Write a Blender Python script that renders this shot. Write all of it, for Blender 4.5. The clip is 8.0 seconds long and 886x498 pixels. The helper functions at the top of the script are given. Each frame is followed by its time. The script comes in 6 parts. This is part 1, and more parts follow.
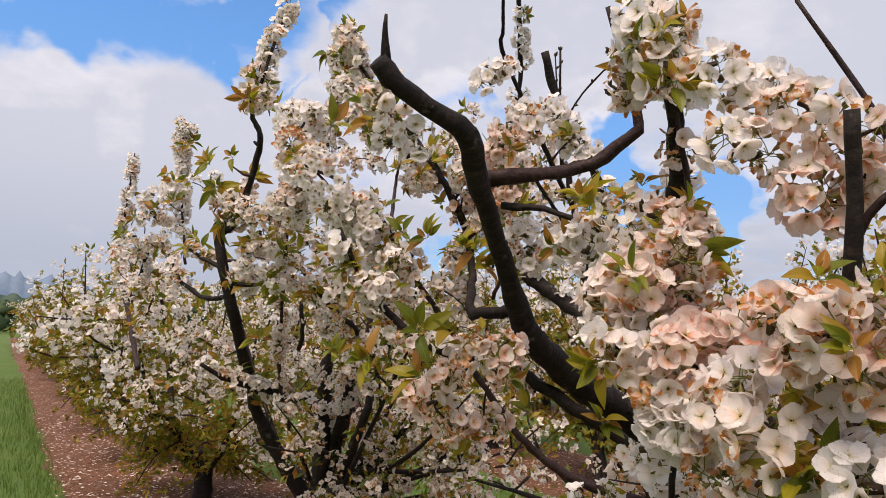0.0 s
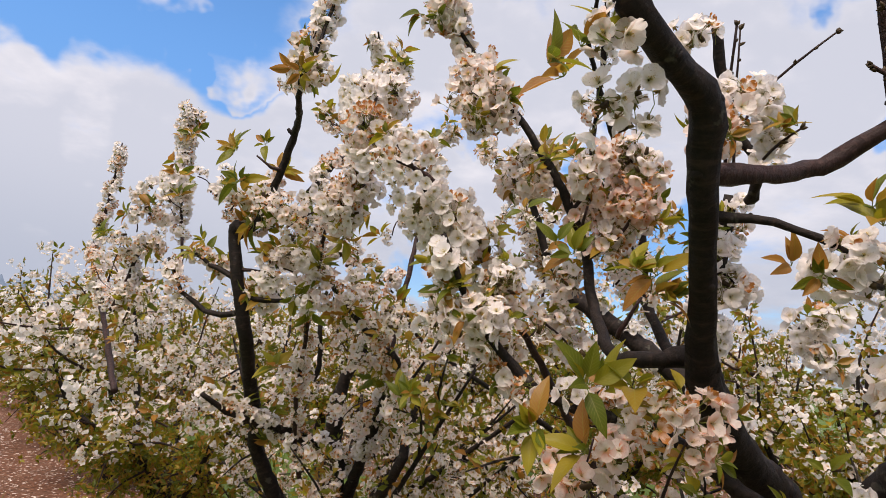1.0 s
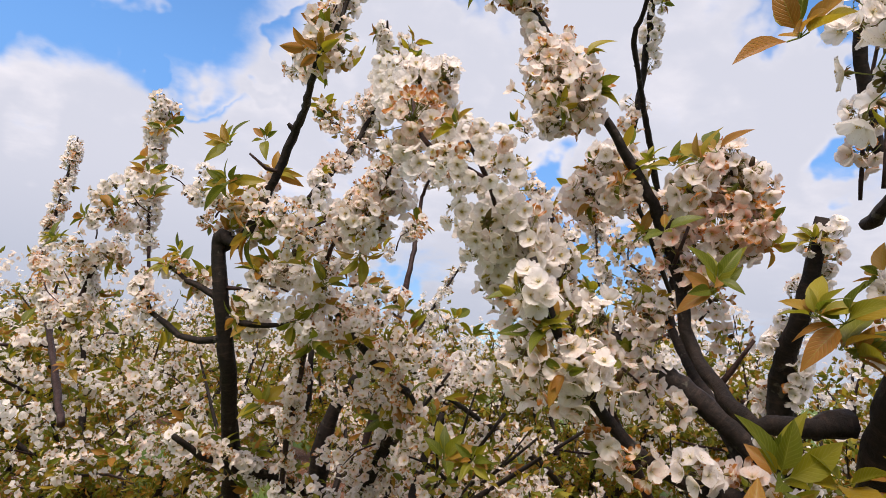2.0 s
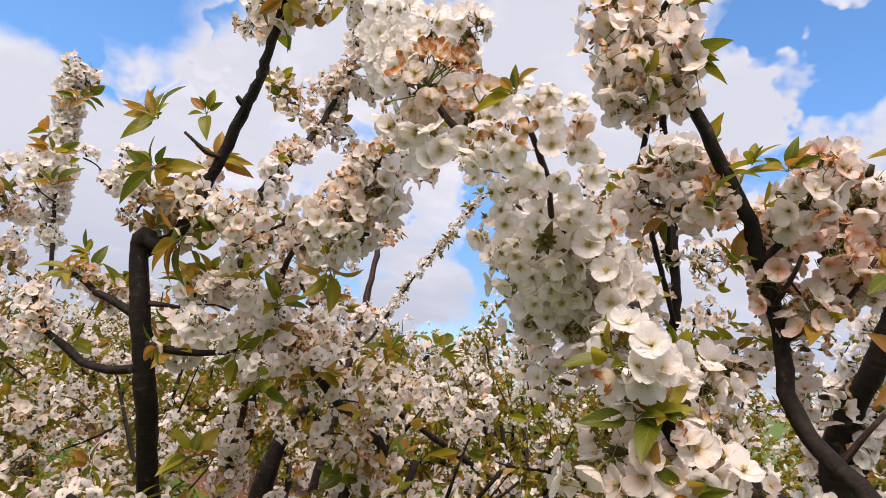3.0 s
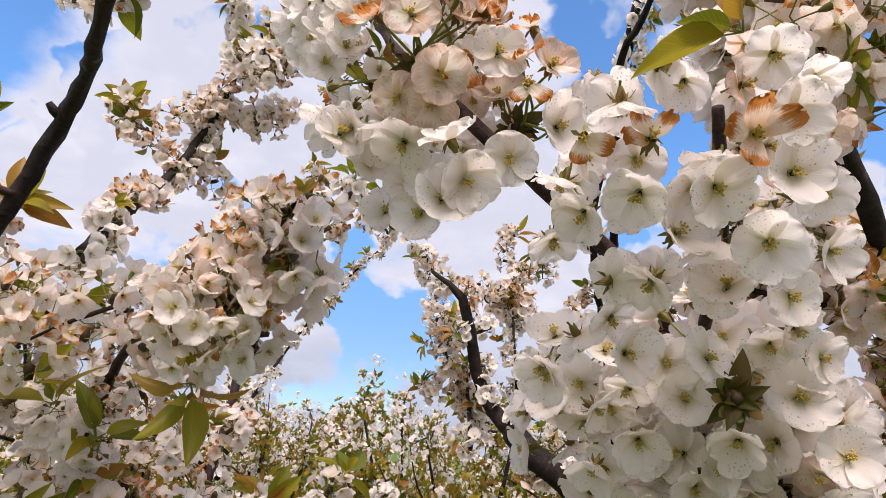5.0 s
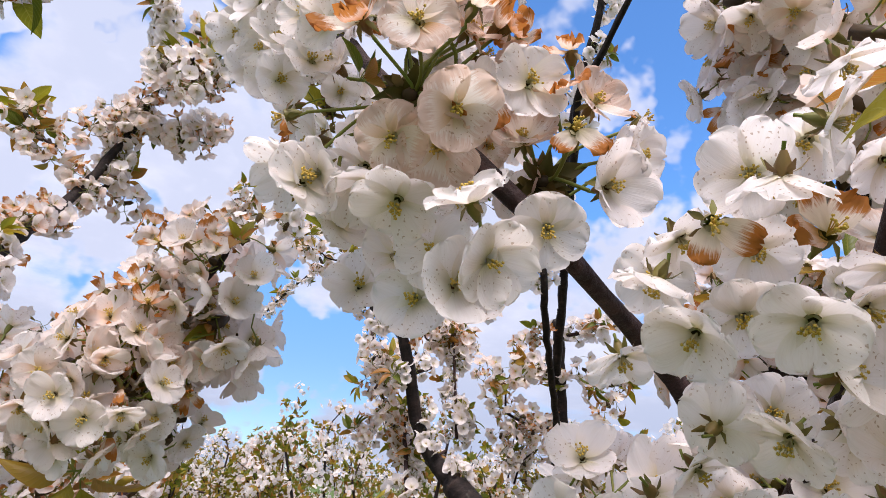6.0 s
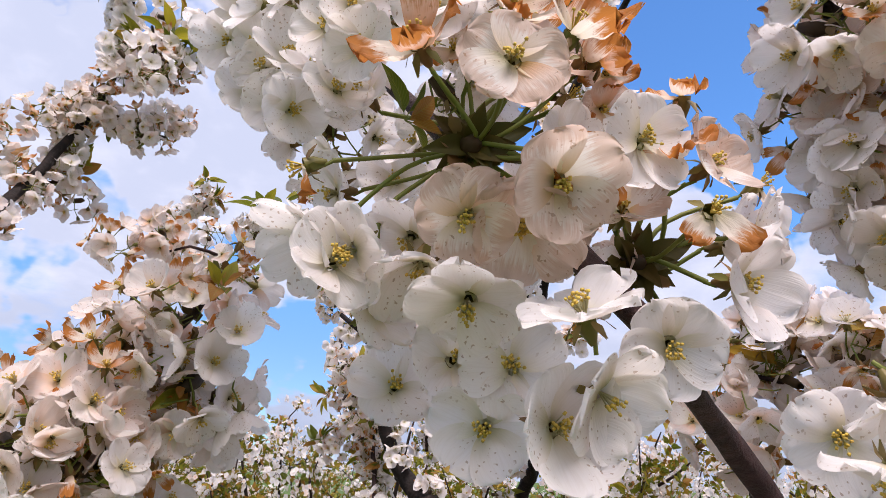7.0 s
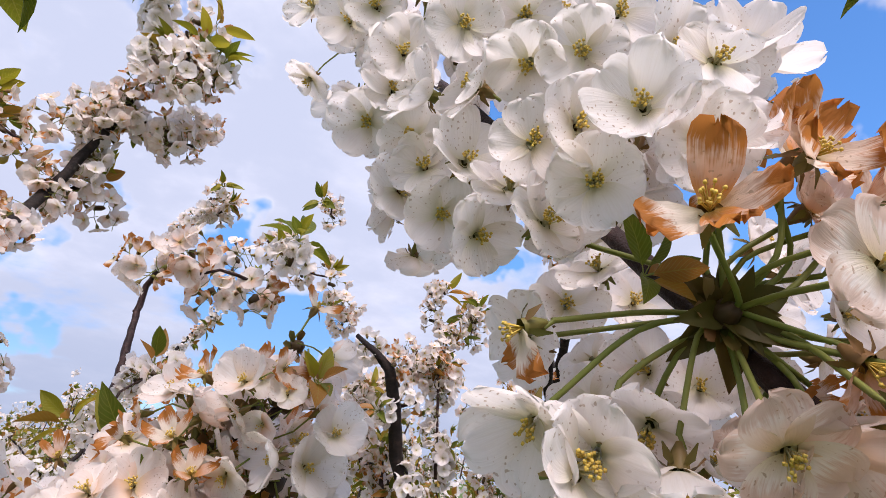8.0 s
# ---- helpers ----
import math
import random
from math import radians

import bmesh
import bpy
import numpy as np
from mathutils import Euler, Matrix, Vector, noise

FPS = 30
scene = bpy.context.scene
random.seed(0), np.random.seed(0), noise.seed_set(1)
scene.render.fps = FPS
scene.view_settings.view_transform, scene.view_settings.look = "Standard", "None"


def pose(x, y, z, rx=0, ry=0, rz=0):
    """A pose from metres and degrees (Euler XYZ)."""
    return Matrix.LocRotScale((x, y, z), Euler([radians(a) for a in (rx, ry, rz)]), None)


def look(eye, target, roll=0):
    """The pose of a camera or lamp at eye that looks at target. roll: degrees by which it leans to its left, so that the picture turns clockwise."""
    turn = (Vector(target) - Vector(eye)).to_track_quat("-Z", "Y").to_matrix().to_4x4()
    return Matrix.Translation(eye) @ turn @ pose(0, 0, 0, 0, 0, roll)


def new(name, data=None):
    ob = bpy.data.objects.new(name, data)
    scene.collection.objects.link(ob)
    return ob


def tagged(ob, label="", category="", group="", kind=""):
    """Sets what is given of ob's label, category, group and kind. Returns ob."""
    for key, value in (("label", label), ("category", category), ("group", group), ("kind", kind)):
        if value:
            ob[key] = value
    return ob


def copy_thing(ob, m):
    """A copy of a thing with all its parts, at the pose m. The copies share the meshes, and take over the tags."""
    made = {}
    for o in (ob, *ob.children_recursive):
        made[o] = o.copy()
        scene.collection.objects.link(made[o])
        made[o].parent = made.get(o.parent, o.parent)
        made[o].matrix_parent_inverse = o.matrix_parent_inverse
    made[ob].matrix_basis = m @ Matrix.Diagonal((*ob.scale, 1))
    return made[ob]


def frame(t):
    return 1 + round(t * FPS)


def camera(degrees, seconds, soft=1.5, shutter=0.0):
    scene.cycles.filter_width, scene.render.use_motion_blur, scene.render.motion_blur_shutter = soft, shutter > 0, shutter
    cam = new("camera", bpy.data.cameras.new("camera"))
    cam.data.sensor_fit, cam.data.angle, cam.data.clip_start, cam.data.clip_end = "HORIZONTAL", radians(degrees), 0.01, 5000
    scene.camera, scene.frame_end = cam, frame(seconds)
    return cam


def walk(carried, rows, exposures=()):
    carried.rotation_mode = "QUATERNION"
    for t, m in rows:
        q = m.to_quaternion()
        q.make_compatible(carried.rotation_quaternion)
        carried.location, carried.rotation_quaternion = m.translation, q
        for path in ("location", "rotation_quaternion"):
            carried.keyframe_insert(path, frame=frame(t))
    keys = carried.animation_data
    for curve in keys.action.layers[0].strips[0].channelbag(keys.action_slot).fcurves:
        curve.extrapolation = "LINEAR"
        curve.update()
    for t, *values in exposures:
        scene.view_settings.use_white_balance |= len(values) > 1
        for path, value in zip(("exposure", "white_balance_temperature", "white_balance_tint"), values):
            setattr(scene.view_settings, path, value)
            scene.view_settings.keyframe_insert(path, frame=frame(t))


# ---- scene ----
cam = camera(71.1, 8.0, soft=0.45)
PATH = [
    (0, (0.297, -0.167, 1.600), (0.382, 1.813, 1.867), 2.0),
    (0.5, (0.137, 0.039, 1.594), (0.282, 2.011, 1.896), 3.7),
    (1, (-0.034, 0.284, 1.622), (0.152, 2.244, 1.972), 5.0),
    (1.5, (-0.129, 0.425, 1.661), (0.110, 2.374, 2.042), 4.3),
    (1.7, (-0.170, 0.496, 1.665), (0.103, 2.438, 2.059), 5.0),
    (2.8, (-0.255, 0.916, 1.759), (0.196, 2.821, 2.167), 6.3),
    (3, (-0.266, 0.984, 1.777), (0.235, 2.874, 2.197), 6.6),
    (3.5, (-0.280, 1.087, 1.808), (0.330, 2.933, 2.279), 4.2),
    (4, (-0.279, 1.213, 1.863), (0.454, 2.998, 2.391), 3.8),
    (4.5, (-0.267, 1.304, 1.889), (0.524, 3.048, 2.467), 3.5),
    (4.7, (-0.259, 1.356, 1.898), (0.554, 3.081, 2.501), 3.8),
    (5.8, (-0.241, 1.506, 1.960), (0.754, 3.087, 2.673), 4.1),
    (6, (-0.240, 1.522, 1.978), (0.795, 3.075, 2.699), 3.6),
    (6.5, (-0.244, 1.548, 2.012), (0.868, 3.044, 2.736), 3.3),
    (7, (-0.246, 1.592, 2.039), (0.899, 3.074, 2.741), 3.6),
    (7.5, (-0.261, 1.638, 2.067), (0.890, 3.120, 2.760), 5.7),
    (8, (-0.296, 1.663, 2.100), (0.863, 3.130, 2.812), 6.8),
]
walk(cam, [(t, look(eye, target, roll)) for t, eye, target, roll in PATH], exposures=[(0.0, 0.09, 7200, 19), (1.2, 0.13, 7200, 19), (2.8, 0.24, 7250, 20), (4.7, 0.25, 7150, 21), (5.8, 0.28, 6450, 22), (8.0, 0.21, 6400, 23)])

# ---- light ----
SUN_ELEVATION, SUN_AZIMUTH = 58.0, 207.0   # degrees; azimuth from +y towards +x
scene.view_settings.exposure = 0.0
scene.cycles.max_bounces, scene.cycles.diffuse_bounces, scene.cycles.transmission_bounces = 14, 10, 14   # light goes deep into white petals


def node(nt, kind, x=0, y=0, **values):
    n = nt.nodes.new(kind)
    n.location = (x, y)
    for key, value in values.items():
        if key in n.inputs:
            n.inputs[key].default_value = value
    return n


def math_node(nt, op, a, b=None, c=None, clamp=False):
    n = nt.nodes.new("ShaderNodeMath")
    n.operation, n.use_clamp = op, clamp
    for i, v in enumerate((a, b, c)):
        if v is None:
            continue
        if isinstance(v, (int, float)):
            n.inputs[i].default_value = v
        else:
            nt.links.new(v, n.inputs[i])
    return n.outputs[0]


def mix_colour(nt, fac, a, b, mode="MIX"):
    n = nt.nodes.new("ShaderNodeMix")
    n.data_type, n.blend_type = "RGBA", mode
    for i, v in ((0, fac), (6, a), (7, b)):
        if isinstance(v, (int, float)):
            n.inputs[i].default_value = v
        elif isinstance(v, tuple):
            n.inputs[i].default_value = (*v[:3], 1.0)
        else:
            nt.links.new(v, n.inputs[i])
    return n.outputs[2]


def ramp(nt, value, lo, hi, smooth=True):
    n = nt.nodes.new("ShaderNodeMapRange")
    n.interpolation_type = "SMOOTHSTEP" if smooth else "LINEAR"
    n.inputs["From Min"].default_value, n.inputs["From Max"].default_value = lo, hi
    nt.links.new(value, n.inputs["Value"])
    return n.outputs["Result"]


def noise_node(nt, vector, scale, detail=3.0, rough=0.55, distortion=0.0):
    n = nt.nodes.new("ShaderNodeTexNoise")
    n.inputs["Scale"].default_value = scale
    n.inputs["Detail"].default_value = detail
    n.inputs["Roughness"].default_value = rough
    n.inputs["Distortion"].default_value = distortion
    if vector is not None:
        nt.links.new(vector, n.inputs["Vector"])
    return n.outputs["Fac"]


def build_sky():
    world = bpy.data.worlds.new("sky")
    scene.world = world
    world.use_nodes = True
    nt = world.node_tree
    nt.nodes.clear()
    out = nt.nodes.new("ShaderNodeOutputWorld")
    bg = nt.nodes.new("ShaderNodeBackground")
    sky = nt.nodes.new("ShaderNodeTexSky")
    sky.sky_type, sky.sun_disc = "NISHITA", False
    sky.sun_elevation, sky.sun_rotation = radians(SUN_ELEVATION), radians(SUN_AZIMUTH)
    sky.altitude, sky.air_density, sky.dust_density, sky.ozone_density = 300, 1.0, 0.4, 2.0
    coord = nt.nodes.new("ShaderNodeTexCoord")
    sep = nt.nodes.new("ShaderNodeSeparateXYZ")
    nt.links.new(coord.outputs["Generated"], sep.inputs[0])
    tone = mix_colour(nt, ramp(nt, sep.outputs[2], 0.1, 0.45), (0.80, 1.08, 1.36), (1.12, 1.92, 2.42))
    blue = mix_colour(nt, 1.0, sky.outputs[0], tone, "MULTIPLY")
    lift = math_node(nt, "ADD", math_node(nt, "MAXIMUM", sep.outputs[2], 0.0), 0.22)
    comb = nt.nodes.new("ShaderNodeCombineXYZ")
    nt.links.new(math_node(nt, "DIVIDE", sep.outputs[0], lift), comb.inputs[0])
    nt.links.new(math_node(nt, "DIVIDE", sep.outputs[1], lift), comb.inputs[1])
    comb.inputs[2].default_value = 0.35
    flat_dir = comb.outputs[0]
    big = noise_node(nt, flat_dir, 2.6, 8.0, 0.55)
    wob = nt.nodes.new("ShaderNodeTexNoise")
    wob.inputs["Scale"].default_value, wob.inputs["Detail"].default_value, wob.inputs["Roughness"].default_value = 7.0, 4.0, 0.5
    nt.links.new(coord.outputs["Generated"], wob.inputs["Vector"])
    off = nt.nodes.new("ShaderNodeVectorMath")
    off.operation = "MULTIPLY_ADD"
    nt.links.new(wob.outputs["Color"], off.inputs[0])
    off.inputs[1].default_value, off.inputs[2].default_value = (0.10, 0.10, 0.10), (-0.05, -0.05, -0.05)
    bent = nt.nodes.new("ShaderNodeVectorMath")
    bent.operation = "ADD"
    nt.links.new(coord.outputs["Generated"], bent.inputs[0])
    nt.links.new(off.outputs[0], bent.inputs[1])
    cover = math_node(nt, "ADD", big, 0.10)
    # clear patches between the clouds: direction, inner and outer cosine, depth
    for (az, el, wide, amount) in SKY_GAPS:
        v = Vector((math.sin(radians(az)) * math.cos(radians(el)), math.cos(radians(az)) * math.cos(radians(el)), math.sin(radians(el))))
        dot = nt.nodes.new("ShaderNodeVectorMath")
        dot.operation = "DOT_PRODUCT"
        nt.links.new(bent.outputs[0], dot.inputs[0])
        dot.inputs[1].default_value = v
        spot = ramp(nt, dot.outputs["Value"], math.cos(radians(wide * 1.9)), math.cos(radians(wide * 0.1)))
        cover = math_node(nt, "SUBTRACT", cover, math_node(nt, "MULTIPLY", spot, amount))
    dense = ramp(nt, cover, 0.30, 0.60)
    body = noise_node(nt, flat_dir, 3.6, 7.0, 0.55)
    shade = ramp(nt, math_node(nt, "ADD", math_node(nt, "MULTIPLY", body, 0.7), math_node(nt, "MULTIPLY", cover, 0.45)), 0.40, 0.72)
    cloud = mix_colour(nt, shade, (7.5, 8.1, 9.1), (5.5, 6.3, 7.6))
    low = ramp(nt, sep.outputs[2], 0.28, 0.04)
    cloud = mix_colour(nt, math_node(nt, "MULTIPLY", low, 0.75), cloud, (3.7, 4.6, 6.0))
    total = mix_colour(nt, dense, blue, cloud)
    nt.links.new(total, bg.inputs["Color"])
    bg.inputs["Strength"].default_value = 0.1
    nt.links.new(bg.outputs[0], out.inputs["Surface"])


# azimuth, elevation, half width (degrees), strength
SKY_GAPS = [(-24, 26, 7, 0.34), (-32, 24, 6, 0.3), (-16, 29, 6, 0.32), (22, 10.5, 5.5, 0.34), (18, 14, 4, 0.26), (4.8, 15.5, 4, 0.28),
            (26, 6.5, 3, 0.25), (11, 36, 4, 0.25), (40, 35, 4, 0.22), (50, 39, 6, 0.34), (59, 41, 6, 0.36), (63, 31, 5, 0.3), (53, 23, 4, 0.26), (48, 31, 3, 0.2), (71, 35, 8, 0.38), (78, 31, 7, 0.36),
            (-26.2, 15, 5, -0.3), (-3, 27, 5, -0.16), (-10.5, 26, 2.5, -0.2), (31, 37, 6, -0.15), (6, 24, 6, -0.15), (19, 32, 6, -0.15), (60, 25, 3, -0.18), (19, 5, 5, -0.15), (-28, 14, 9, -0.2), (-20, 10, 9, -0.2), (40, 20, 7, -0.12)]
build_sky()

sun = new("sun", bpy.data.lights.new("sun", "SUN"))
sun.data.energy, sun.data.angle, sun.data.color = 4.3, radians(30.0), (1.0, 0.94, 0.87)
sun.matrix_world = look((0, 0, 30), Vector((0, 0, 30)) - Vector((math.sin(radians(SUN_AZIMUTH)) * math.cos(radians(SUN_ELEVATION)), math.cos(radians(SUN_AZIMUTH)) * math.cos(radians(SUN_ELEVATION)), math.sin(radians(SUN_ELEVATION)))))


# ---- materials ----
def material(name):
    m = bpy.data.materials.new(name)
    m.use_nodes = True
    nt = m.node_tree
    nt.nodes.clear()
    return m, nt, nt.nodes.new("ShaderNodeOutputMaterial")


def shader(nt, out, colour, roughness=0.6, translucent=0.0, bump=None, bump_strength=0.3, bump_distance=0.001, specular=0.3, tcolour=None):
    p = nt.nodes.new("ShaderNodeBsdfPrincipled")
    p.inputs["Specular IOR Level"].default_value = specular
    for key, v in (("Base Color", colour), ("Roughness", roughness)):
        if isinstance(v, (int, float)):
            p.inputs[key].default_value = v
        elif isinstance(v, tuple):
            p.inputs[key].default_value = (*v[:3], 1.0)
        else:
            nt.links.new(v, p.inputs[key])
    if bump is not None:
        b = nt.nodes.new("ShaderNodeBump")
        b.inputs["Strength"].default_value, b.inputs["Distance"].default_value = bump_strength, bump_distance
        nt.links.new(bump, b.inputs["Height"])
        nt.links.new(b.outputs[0], p.inputs["Normal"])
    if translucent:
        t = nt.nodes.new("ShaderNodeBsdfTranslucent")
        src = tcolour if tcolour is not None else colour
        if isinstance(src, tuple):
            t.inputs["Color"].default_value = (*src[:3], 1.0)
        else:
            nt.links.new(src, t.inputs["Color"])
        mixer = nt.nodes.new("ShaderNodeMixShader")
        mixer.inputs[0].default_value = translucent
        nt.links.new(p.outputs[0], mixer.inputs[1])
        nt.links.new(t.outputs[0], mixer.inputs[2])
        nt.links.new(mixer.outputs[0], out.inputs["Surface"])
    else:
        nt.links.new(p.outputs[0], out.inputs["Surface"])


def randoms(nt):
    """A number for each object and island."""
    info = nt.nodes.new("ShaderNodeObjectInfo")
    geo = nt.nodes.new("ShaderNodeNewGeometry")
    return math_node(nt, "FRACT", math_node(nt, "ADD", info.outputs["Random"], geo.outputs["Random Per Island"]))


def petal_material(name, blush, white=(0.95, 0.91, 0.895), tint=(0.86, 0.45, 0.32), brown=0.0):
    m, nt, out = material(name)
    r = randoms(nt)
    uv = nt.nodes.new("ShaderNodeUVMap")
    sep = nt.nodes.new("ShaderNodeSeparateXYZ")
    nt.links.new(uv.outputs[0], sep.inputs[0])
    v = sep.outputs[1]
    tc = nt.nodes.new("ShaderNodeTexCoord")
    obj = tc.outputs["Object"]
    veins = noise_node(nt, obj, 260.0, 2.0)
    base = math_node(nt, "POWER", math_node(nt, "SUBTRACT", 1.0, v, clamp=True), 1.8)
    age = math_node(nt, "MULTIPLY", math_node(nt, "POWER", r, 1.6), blush)
    f = math_node(nt, "MULTIPLY", math_node(nt, "ADD", math_node(nt, "MULTIPLY", base, 1.5), math_node(nt, "MULTIPLY", veins, 0.35)), age, clamp=True)
    col = mix_colour(nt, f, white, tint)
    green = math_node(nt, "MULTIPLY", math_node(nt, "POWER", math_node(nt, "SUBTRACT", 1.0, v, clamp=True), 5.0), 0.65)
    col = mix_colour(nt, green, col, (0.56, 0.52, 0.13))
    spots = ramp(nt, noise_node(nt, obj, 640.0, 1.0, 0.4), 0.65, 0.72)
    rare = ramp(nt, noise_node(nt, obj, 45.0, 1.0), 0.40, 0.58)
    col = mix_colour(nt, math_node(nt, "MULTIPLY", math_node(nt, "MULTIPLY", spots, rare), 0.6), col, (0.36, 0.21, 0.10))
    # fine veins that fan out along the petal
    strip = nt.nodes.new("ShaderNodeMapping")
    strip.inputs["Scale"].default_value = (26.0, 2.0, 1.0)
    nt.links.new(uv.outputs[0], strip.inputs["Vector"])
    streak = noise_node(nt, strip.outputs[0], 1.0, 2.0)
    col = mix_colour(nt, math_node(nt, "MULTIPLY", ramp(nt, streak, 0.45, 0.7), 0.14), col, (0.70, 0.62, 0.52))
    veins = math_node(nt, "ADD", math_node(nt, "MULTIPLY", veins, 0.5), streak)
    if brown:
        edge = ramp(nt, math_node(nt, "ADD", v, math_node(nt, "MULTIPLY", veins, 0.6)), 0.92, 1.24)
        col = mix_colour(nt, math_node(nt, "MULTIPLY", edge, brown), col, (0.52, 0.20, 0.045))
    shader(nt, out, col, 0.6, 0.55, bump=veins, bump_strength=0.5, bump_distance=0.0007, specular=0.2)
    return m


PETAL = petal_material("fresh_petal", 0.13)
PETAL_AGED = petal_material("blushing_petal", 0.62, (0.935, 0.90, 0.87), (0.86, 0.44, 0.30), 0.10)
PETAL_PINK = petal_material("salmon_petal", 1.15, (0.93, 0.865, 0.82), (0.86, 0.38, 0.26), 0.16)
PETAL_TURNING = petal_material("turning_petal", 0.75, (0.93, 0.895, 0.86), (0.80, 0.36, 0.17), 0.4)
PETAL_WILT = petal_material("wilted_petal", 0.95, (0.90, 0.80, 0.70), (0.66, 0.22, 0.06), 1.0)


def plain_material(name, a, b, scale, roughness=0.6, translucent=0.0, specular=0.3):
    m, nt, out = material(name)
    r = randoms(nt)
    tc = nt.nodes.new("ShaderNodeTexCoord")
    n = noise_node(nt, tc.outputs["Object"], scale, 3.0)
    f = math_node(nt, "ADD", math_node(nt, "MULTIPLY", r, 0.6), math_node(nt, "MULTIPLY", n, 0.5), clamp=True)
    col = mix_colour(nt, f, a, b)
    shader(nt, out, col, roughness, translucent, bump=n, bump_strength=0.3, bump_distance=0.0008, specular=specular)
    return m


STAMEN = plain_material("stamen", (0.70, 0.52, 0.09), (0.52, 0.33, 0.07), 300, 0.7)
STALK = plain_material("flower_stalk", (0.12, 0.18, 0.025), (0.22, 0.22, 0.05), 120, 0.5, 0.15)
CALYX = plain_material("calyx", (0.12, 0.15, 0.025), (0.20, 0.09, 0.035), 200, 0.5)
BRACT = plain_material("bract", (0.055, 0.07, 0.010), (0.11, 0.065, 0.014), 150, 0.5, 0.3)
BUD_SCALE = plain_material("bud_scale", (0.028, 0.016, 0.008), (0.075, 0.045, 0.016), 200, 0.6)


def leaf_material():
    m, nt, out = material("young_leaf")
    r = randoms(nt)
    uv = nt.nodes.new("ShaderNodeUVMap")
    sep = nt.nodes.new("ShaderNodeSeparateXYZ")
    nt.links.new(uv.outputs[0], sep.inputs[0])
    u, v = sep.outputs[0], sep.outputs[1]
    across = math_node(nt, "ABSOLUTE", math_node(nt, "SUBTRACT", u, 0.5))
    vein = math_node(nt, "SINE", math_node(nt, "MULTIPLY", math_node(nt, "SUBTRACT", v, math_node(nt, "MULTIPLY", across, 0.55)), 62.0))
    vein = ramp(nt, vein, 0.55, 1.0)
    rib = ramp(nt, across, 0.035, 0.0)
    tc = nt.nodes.new("ShaderNodeTexCoord")
    blotch = noise_node(nt, tc.outputs["Object"], 55.0, 3.0)
    g = mix_colour(nt, ramp(nt, r, 0.15, 0.7), (0.09, 0.15, 0.009), (0.38, 0.345, 0.017))
    g = mix_colour(nt, ramp(nt, r, 0.50, 0.95), g, (0.40, 0.17, 0.03))
    g = mix_colour(nt, math_node(nt, "MULTIPLY", blotch, 0.35), g, (0.24, 0.12, 0.02))
    g = mix_colour(nt, math_node(nt, "MULTIPLY", math_node(nt, "MAXIMUM", rib, math_node(nt, "MULTIPLY", vein, 0.4)), 0.5), g, (0.36, 0.34, 0.06))
    shader(nt, out, g, 0.42, 0.5, bump=math_node(nt, "SUBTRACT", blotch, math_node(nt, "MULTIPLY", vein, 0.6)), bump_strength=0.5, bump_distance=0.0012, specular=0.4)
    return m


LEAF = leaf_material()


def bark_material(name, dark, light, bands=0.5, rough=0.75, lichen=0.0):
    m, nt, out = material(name)
    uv = nt.nodes.new("ShaderNodeUVMap")
    mp = nt.nodes.new("ShaderNodeMapping")
    mp.inputs["Scale"].default_value = (2.2, 75.0, 1.0)
    nt.links.new(uv.outputs[0], mp.inputs["Vector"])
    lent = noise_node(nt, mp.outputs[0], 1.0, 3.0, 0.6)
    tc = nt.nodes.new("ShaderNodeTexCoord")
    grain = noise_node(nt, tc.outputs["Object"], 55.0, 7.0, 0.7)
    wide = noise_node(nt, tc.outputs["Object"], 7.0, 3.0)
    f = math_node(nt, "ADD", math_node(nt, "MULTIPLY", ramp(nt, lent, 0.5, 0.72), bands), math_node(nt, "MULTIPLY", ramp(nt, grain, 0.35, 0.8), 0.5), clamp=True)
    col = mix_colour(nt, f, dark, light)
    col = mix_colour(nt, math_node(nt, "MULTIPLY", ramp(nt, wide, 0.5, 0.75), 0.4), col, tuple(0.5 * c for c in dark))
    if lichen:
        col = mix_colour(nt, math_node(nt, "MULTIPLY", ramp(nt, noise_node(nt, tc.outputs["Object"], 24.0, 4.0), 0.62, 0.7), lichen), col, (0.26, 0.25, 0.2))
    h = math_node(nt, "ADD", math_node(nt, "MULTIPLY", grain, 1.0), math_node(nt, "MULTIPLY", lent, 0.35))
    shader(nt, out, col, rough, 0.0, bump=h, bump_strength=1.0, bump_distance=0.005, specular=0.22)
    return m


BARK = bark_material("old_cherry_bark", (0.008, 0.0055, 0.005), (0.050, 0.032, 0.024), 0.45, 0.7, 0.2)
BARK_YOUNG = bark_material("young_cherry_bark", (0.022, 0.010, 0.009), (0.075, 0.038, 0.033), 0.7, 0.5)


